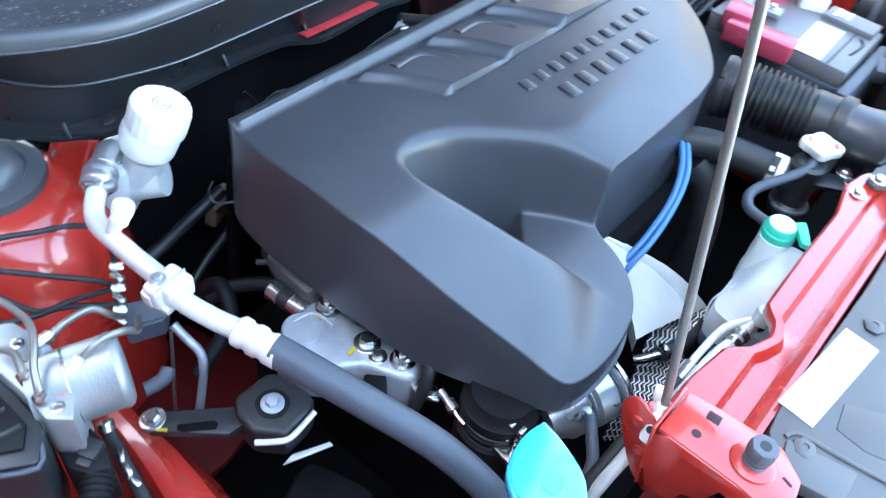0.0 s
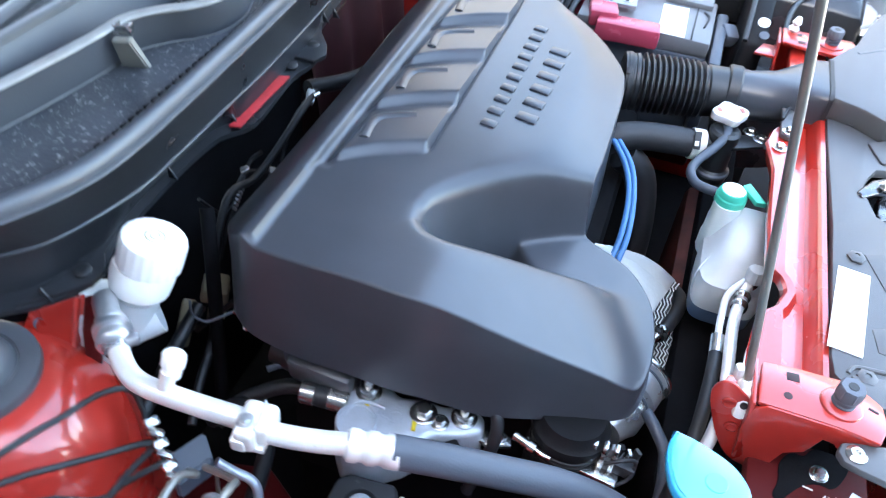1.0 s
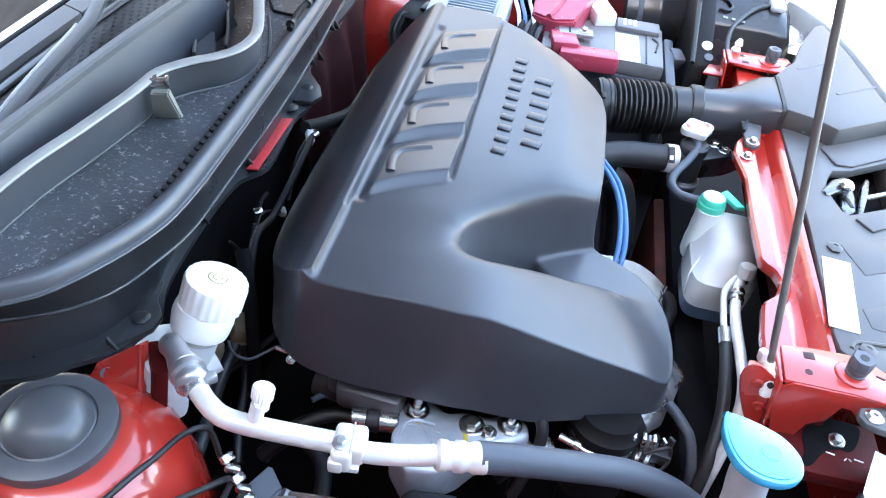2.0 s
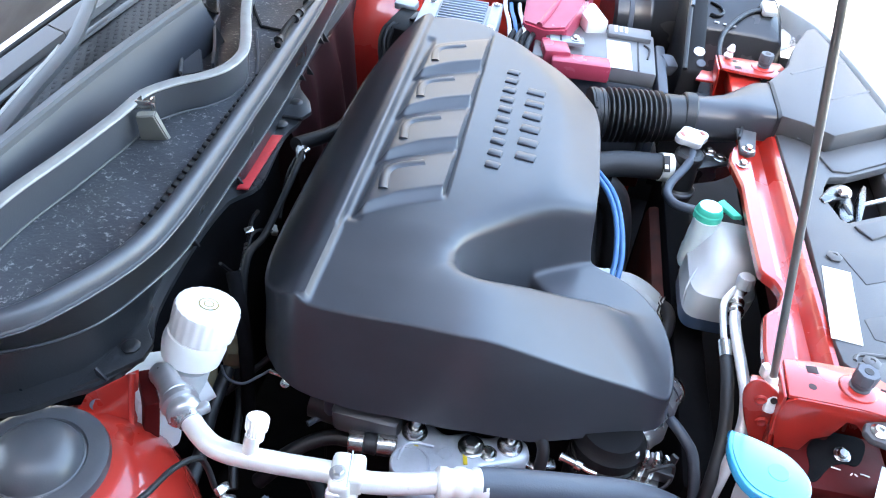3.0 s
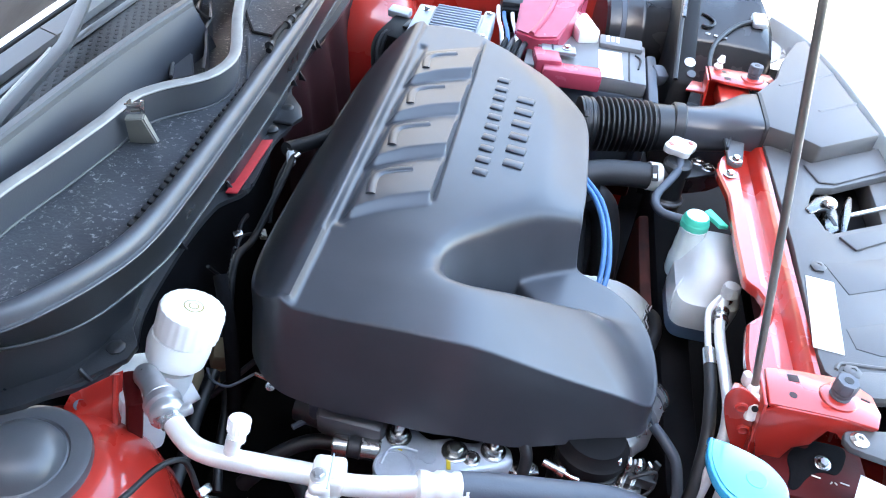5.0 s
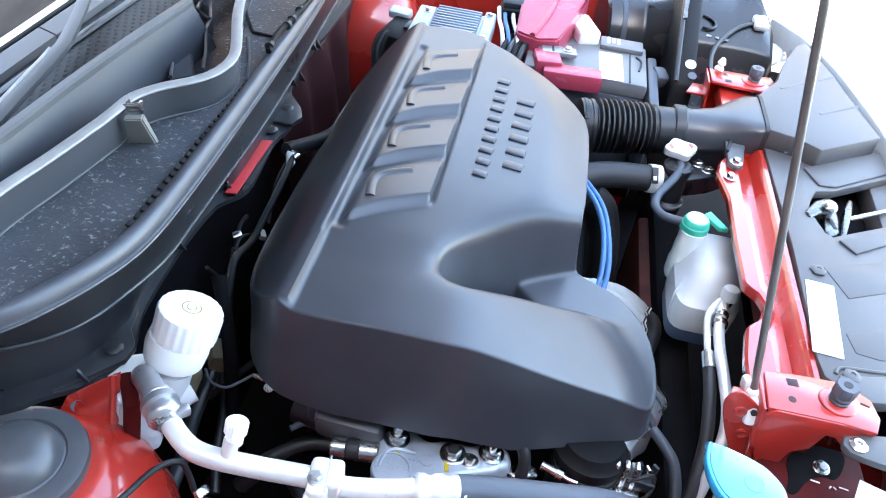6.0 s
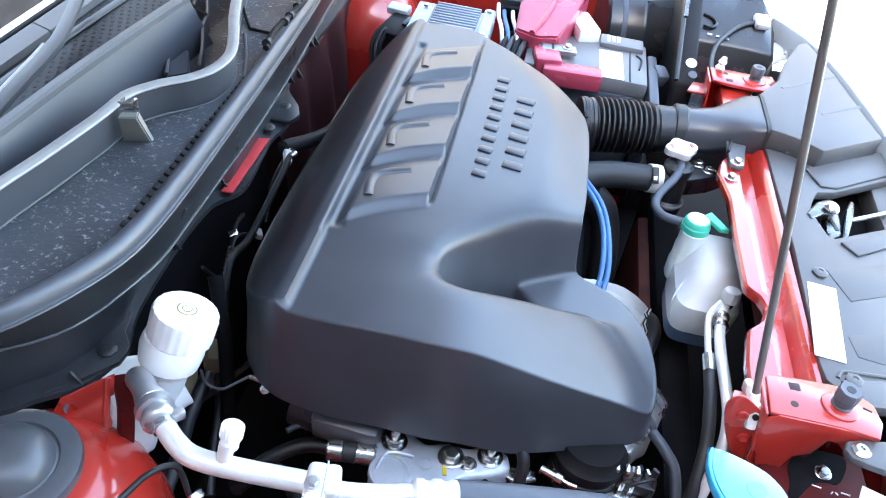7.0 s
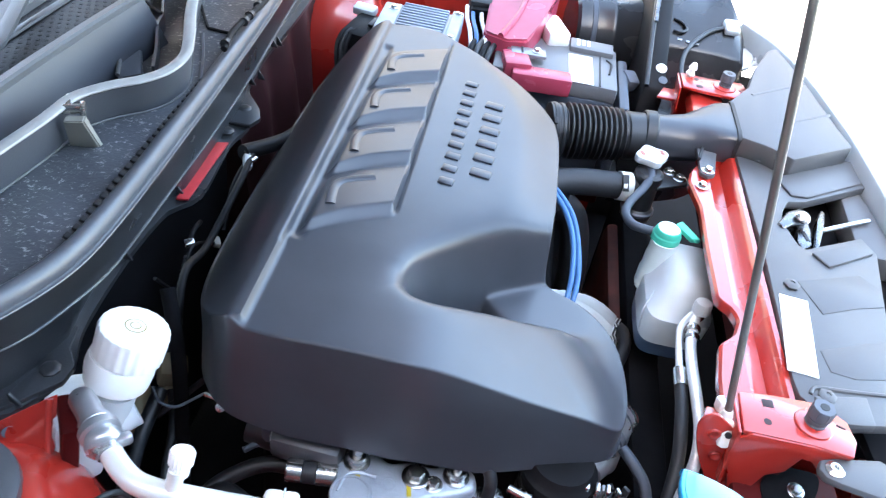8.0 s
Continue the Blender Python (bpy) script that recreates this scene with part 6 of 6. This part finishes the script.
part("groove", box((-0.217, 0.83, 0.8895), (0.003, 0.165, 0.0016), 0.0003), RUBBER, bat)
part("handle_mark", tube([(-0.205, 0.86, 0.890), (-0.195, 0.84, 0.891), (-0.200, 0.80, 0.890)], 0.002, 8, 4), RUBBER, bat)
part("terminal_cover", box((-0.325, 0.742, 0.880), (0.11, 0.040, 0.034), 0.005, (0, 0, 5)), PINK, bat, "translucent red terminal cover")
part("cover_step", box((-0.375, 0.77, 0.890), (0.05, 0.06, 0.03), 0.006, (0, 0, 12)), PINK, bat)
part("tray", box((-0.285, 0.82, 0.70), (0.30, 0.24, 0.02), 0.006), BLACK, bat)
part("tray_wall", box((-0.170, 0.80, 0.79), (0.02, 0.20, 0.18), 0.006), HOSE, bat)

fuse = place("fuse_box_cover", (-0.42, 0.93, 0.80), "translucent red fuse cover beside the battery", "fuse cover")
b = loft([[(-0.445, 0.825, z), (-0.40, 0.805, z), (-0.360, 0.812, z + 0.004), (-0.345, 0.86, z + 0.02), (-0.312, 0.995, z + 0.05), (-0.35, 1.10, z + 0.06), (-0.45, 1.08, z + 0.05)] for z in (0.85, 0.905, 0.915)])
bmesh.ops.bevel(b, geom=b.edges[:], offset=0.004, segments=2, affect="EDGES")
part("lid", b, PINK, fuse)
part("ridge", tube([(-0.412, 0.815, 0.917), (-0.385, 0.90, 0.935), (-0.375, 1.00, 0.955)], 0.006, 8, 4), PINK, fuse)
part("base", box((-0.42, 0.96, 0.81), (0.11, 0.22, 0.05), 0.006), BLACK, fuse)
solid("white_connector", box((-0.315, 0.925, 0.90), (0.045, 0.09, 0.03), 0.006, (0, 0, 20)), WHITE, "white plastic wiring connector behind the battery", "connector")
for i, c in enumerate((INK, BLACK, INK, BLACK)):
    solid("wiring_loom", tube([(-0.47 + 0.012 * i, 0.74, 0.87), (-0.46 + 0.012 * i, 0.80, 0.895), (-0.45 + 0.014 * i, 0.88, 0.88), (-0.44 + 0.01 * i, 0.95, 0.84)], 0.006, 10, 5), c, "taped black wiring loom behind the engine cover", "cable", "", "wiring looms")
for x, c, lab in ((-0.484, WHITE, "white wire beside the control unit"), (-0.472, BLUEHOSE, "blue wire beside the control unit"), (-0.455, WHITE, "white wire beside the control unit")):
    solid("wire", tube([(x - 0.006, 0.925, 0.915), (x, 0.885, 0.908), (x + 0.014, 0.83, 0.902), (x + 0.026, 0.77, 0.875)], 0.0042, 8, 5), c, lab, "cable")
loomplug = place("wiring_plug", (-0.455, 0.955, 0.85), "black multi-pin wiring plug above the loom", "connector")
part("body", box((-0.452, 0.945, 0.915), (0.072, 0.046, 0.040), 0.006, (10, 0, 8)), BLACK, loomplug)
part("collar", box((-0.452, 0.918, 0.906), (0.060, 0.014, 0.030), 0.004, (10, 0, 8)), INK, loomplug)
part("foot", box((-0.455, 0.962, 0.850), (0.040, 0.030, 0.110), 0.005), INK, loomplug)
clamp = place("battery_clamp", (-0.36, 0.80, 0.87), "grey metal battery clamp beside the red terminal cover", "clamp")
part("strap", box((-0.356, 0.800, 0.9015), (0.066, 0.030, 0.008), 0.002, (0, 0, 6)), DULLCAST, clamp)
part("leg", box((-0.392, 0.798, 0.880), (0.006, 0.026, 0.046), 0.002, (0, 0, 6)), DULLCAST, clamp)
part("slot", box((-0.368, 0.800, 0.9058), (0.004, 0.024, 0.0016), 0.0004, (0, 0, 6)), RUBBER, clamp)
part("nut", hexbolt((-0.340, 0.803, 0.9055), 0.006), STEEL, clamp)

fl2 = place("lamp_housing", (0.0, 0.98, 0.70), "black back of the far headlamp with a coiled cable", "headlamp")
LAMPBACK = []
for x, front, back, drop in ((-0.093, 0.800, 1.19, 0.0), (-0.02, 0.832, 1.19, 0.0), (0.016, 0.852, 1.15, 0.0), (0.038, 0.872, 1.09, 0.002), (0.055, 0.890, 1.05, 0.004), (0.066, 0.905, 1.02, 0.012), (0.072, 0.915, 1.00, 0.030)):
    rise = 0.914 - drop + 0.45 * (back - 0.935)
    LAMPBACK.append([(x, front, 0.62), (x, front, 0.790), (x, front + 0.010, 0.800), (x, 0.926, 0.806 - drop), (x, 0.930, 0.814 - drop), (x, 0.936, 0.908 - drop), (x, 0.944, 0.917 - drop), (x, back - 0.02, rise - 0.012), (x, back, rise - 0.02), (x, back, 0.62)])
part("housing", loft(LAMPBACK), GLOSSBLACK, fl2, "", 50)
flange = [[(x, 0.795, 0.62), (x, 0.797, 0.876 - d), (x, 0.803, 0.885 - d), (x, 0.90, 0.935 - d), (x, 1.02, 0.992 - d), (x, 1.15, 1.04 - d), (x, 1.16, 0.62)] for x, d in ((-0.134, 0.012), (-0.130, 0.003), (-0.124, 0.0), (-0.098, 0.0), (-0.093, 0.004))]
part("flange", loft(flange), INK, fl2, "", 50)
part("flange_rib", tube([(-0.128, 0.80, 0.884), (-0.128, 0.90, 0.936), (-0.126, 1.02, 0.994), (-0.122, 1.14, 1.038)], 0.0048, 10, 5), BLACK, fl2)
# Thin bright strip models the highlight along the flange.
part("highlight_strip", tube([(-0.1255, 0.93, 0.957), (-0.1245, 0.97, 0.977), (-0.1235, 1.01, 0.997)], 0.0042, 8, 4, None, 0.7), LATCH, fl2, "bright metal strip standing in for a highlight")
part("cable_eye", tube([(-0.080, 1.000, 0.944), (-0.062, 0.990, 0.941), (-0.055, 0.975, 0.936), (-0.066, 0.965, 0.932), (-0.080, 0.968, 0.933)], 0.0034, 8, 5), GLOSSBLACK, fl2)
for k, w in enumerate((0.010, 0.007, 0.012)):
    part("print_bar", box((-0.066 + 0.016 * k, 0.953 - 0.003 * k, 0.9225), (w, 0.005, 0.001), 0.0002, (24, 0, -12)), GREYPRINT, fl2)
part("rim", prism([(0.026, 1.235), (0.069, 1.13), (0.076, 1.043), (0.066, 0.935), (0.088, 0.958), (0.098, 0.99), (0.103, 1.039), (0.099, 1.083), (0.085, 1.14), (0.045, 1.25)], 0.886, 0.899, 0.005, None, None, 3), LENS, fl2, "pale grey lamp rim with an oval slot")
part("rim_slot", tube([(0.082, 1.035, 0.899), (0.094, 1.045, 0.899)], 0.0040, 10, 2, None, 0.4), PANEL, fl2)
part("lens_edge", prism([(0.092, 0.975), (0.118, 1.00), (0.148, 1.032), (0.151, 1.125), (0.127, 1.10), (0.104, 1.05)], 0.880, 0.897, 0.006, None, None, 3), LENS, fl2, "clear lens edge")
for p, q in (((0.098, 0.985), (0.126, 1.095)), ((0.128, 1.012), (0.140, 1.105))):
    part("lens_rib", tube([(p[0], p[1], 0.897), (q[0], q[1], 0.897)], 0.0030, 8, 3), LENS, fl2)
part("white_dot", lathe([(0.0105, 0), (0.0105, 0.002)], (-0.104, 0.8400, 0.9045), (0.0, -0.5, 1), 24), WHITE, fl2, "round white plug")
part("grey_dot", lathe([(0.0085, 0), (0.0085, 0.002)], (-0.0990, 0.8165, 0.8925), (0.0, -0.5, 1), 24), BAFFLE, fl2)
part("cable", tube([(-0.066, 0.80, 0.90), (-0.066, 0.860, 0.912), (-0.052, 0.915, 0.925), (-0.012, 0.975, 0.939), (0.026, 1.000, 0.946)], 0.0046, 10, 6), BLACK, fl2)
part("plug", box((0.034, 1.000, 0.948), (0.030, 0.034, 0.016), 0.005, (20, 0, 10)), MILK, fl2, "milky cable plug")
rs = place("resonator", (-0.2, 1.08, 0.65), "black cylindrical air resonator beyond the battery", "resonator")
part("drum", lathe([(0.078, 0), (0.085, 0.006), (0.085, 0.070), (0.0875, 0.074), (0.0875, 0.082), (0.085, 0.086), (0.085, 0.140), (0.078, 0.146), (0.04, 0.148)], (-0.275, 1.075, 0.845), (1, 0.17, 0), 40), GLOSSBLACK, rs)
part("foot", box((-0.165, 1.02, 0.72), (0.05, 0.05, 0.16), 0.006), INK, rs)
part("band", lathe([(0.0855, 0.030), (0.0865, 0.031), (0.0865, 0.040), (0.0855, 0.041)], (-0.275, 1.075, 0.845), (1, 0.17, 0), 40), HOSE, rs)
solid("white_clip", lathe([(0.006, 0), (0.009, 0.005), (0.005, 0.012), (0.008, 0.016), (0.004, 0.026)], (-0.062, 0.79, 0.924), (0.1, 0, 1), 12), WHITE, "white plastic clip on the far bracket", "clip")
solid("blue_plug", box((-0.155, 0.845, 0.865), (0.03, 0.035, 0.03), 0.007, (20, 10, 30)), GREYRUBBER, "pale blue-grey plug beside the battery", "plug")

# Filler, added to hide bright ground and keep light out here.
solid("corner_filler", box((-0.11, 1.20, 0.60), (0.26, 0.02, 0.62), 0.004), RUBBER, "dark panel added to close the far front corner", "car panel", "structure")
# clutter between trough and engine
for pts, r, m_, lab in (([(-0.745, 0.36, 0.86), (-0.70, 0.46, 0.84), (-0.68, 0.56, 0.85), (-0.66, 0.66, 0.85)], 0.012, INK, "black hose along the bulkhead"),
                        ([(-0.70, 0.0, 0.78), (-0.72, 0.08, 0.86), (-0.73, 0.18, 0.83), (-0.725, 0.30, 0.86), (-0.74, 0.40, 0.85)], 0.005, INK, "thin black cable behind the engine cover"),
                        ([(-0.72, -0.02, 0.72), (-0.66, 0.0, 0.79), (-0.635, 0.02, 0.81), (-0.63, 0.05, 0.78)], 0.004, RUBBER, "thin looped cable below the reservoir"),
                        ([(-0.64, -0.12, 0.70), (-0.60, -0.11, 0.74), (-0.56, -0.13, 0.72), (-0.55, -0.19, 0.68)], 0.010, INK, "black hose below the pipe"),
                        ([(-0.69, -0.03, 0.60), (-0.69, -0.01, 0.80), (-0.72, 0.04, 0.88)], 0.009, DEEPSHADE, "upright black hose beside the bottle")):
    solid("hose", tube(pts, r, 12, 6), m_, lab, "hose")
con = place("connector", (-0.735, 0.35, 0.85), "small silver wiring clip on a dark cable", "connector")
part("body", box((-0.732, 0.342, 0.858), (0.012, 0.026, 0.010), 0.002, (10, 20, 25)), DULLCAST, con)
part("latch", box((-0.724, 0.346, 0.862), (0.006, 0.012, 0.008), 0.002, (0, 30, -30)), STEEL, con)
part("tab", box((-0.738, 0.358, 0.862), (0.014, 0.005, 0.004), 0.001, (0, 0, -40)), STEEL, con)
part("cable", tube([(-0.735, 0.352, 0.856), (-0.74, 0.30, 0.84), (-0.735, 0.25, 0.80)], 0.003, 8, 4), INK, con)
for at, s in (((-0.722, 0.034, 0.745), (0.034, 0.034, 0.03)), ((-0.757, 0.006, 0.690), (0.02, 0.05, 0.05)), ((-0.742, 0.062, 0.680), (0.024, 0.05, 0.04))):
    solid("foam_pad", box(at, s, 0.005, (10, 15, 25)), BEIGE, "beige foam pad deep in the bay", "foam pad", "", "foam pads")
wire = place("sensor_wire", (-0.666, -0.024, 0.780), "thin looped sensor wire with a bare metal end", "wire")
part("lead", tube([(-0.718, -0.024, 0.780), (-0.704, -0.041, 0.780), (-0.683, -0.045, 0.780), (-0.666, -0.033, 0.785), (-0.653, -0.024, 0.790), (-0.641, -0.026, 0.790)], 0.0018, 8, 5), GREYRUBBER, wire)
part("eyelet", lathe([(0.006, 0), (0.006, 0.002), (0.003, 0.003)], (-0.632, -0.035, 0.785), (0.1, -0.6, 0.6), 14), STEEL, wire)
part("crimp", tube([(-0.654, -0.027, 0.792), (-0.635, -0.029, 0.790)], 0.0032, 8, 2), STEEL, wire)
for pts, r in (([(-0.707, -0.164, 0.720), (-0.711, -0.113, 0.730), (-0.718, -0.062, 0.740), (-0.716, -0.010, 0.760)], 0.009), ([(-0.677, -0.114, 0.660), (-0.692, -0.067, 0.680), (-0.704, -0.012, 0.700), (-0.720, 0.023, 0.720)], 0.006), ([(-0.514, -0.040, 0.700), (-0.574, -0.038, 0.700), (-0.626, -0.064, 0.680), (-0.651, -0.099, 0.660)], 0.010)):
    solid("hose", tube(pts, r, 12, 6), BLACK, "black rubber hose running under the aluminium pipe", "hose")
for pts in ([(-0.599, -0.054, 0.740), (-0.585, -0.041, 0.740), (-0.565, -0.042, 0.740), (-0.556, -0.028, 0.750)], [(-0.546, -0.039, 0.750), (-0.518, -0.033, 0.745), (-0.491, -0.029, 0.745)]):
    solid("cable", tube(pts, 0.004, 8, 5), HOSE, "grey cable under the edge of the engine cover", "cable", "", "small cables")
sleeve = place("sleeved_cable", (-0.75, 0.15, 0.80), "thin cable in a silver ribbed sleeve deep behind the cover", "cable")
part("cable", tube([(-0.772, 0.257, 0.80), (-0.765, 0.215, 0.815), (-0.757, 0.178, 0.806), (-0.750, 0.135, 0.79), (-0.748, 0.09, 0.74)], 0.0034, 8, 5), INK, sleeve)
for k in range(7):
    part("sleeve_ring", lathe([(0.0042, 0), (0.0056, 0.001), (0.0056, 0.0028), (0.0042, 0.0038)], (-0.7565 + 0.0011 * k, 0.176 - 0.0062 * k, 0.8055 - 0.0020 * k), (0.16, -0.93, -0.3), 12), DULLCAST, sleeve)
part("clip", box((-0.760, 0.190, 0.818), (0.014, 0.010, 0.008), 0.002, (20, 0, 40)), STEEL, sleeve)
lead = place("thin_lead", (-0.75, 0.10, 0.86), "thin black lead with a small pale plug below the tray", "cable")
part("wire", tube([(-0.745, 0.06, 0.87), (-0.735, 0.10, 0.82), (-0.742, 0.16, 0.84), (-0.735, 0.22, 0.80)], 0.0022, 8, 6), INK, lead)
part("plug", box((-0.735, 0.222, 0.80), (0.010, 0.018, 0.009), 0.002, (0, 20, 30)), LUG, lead)
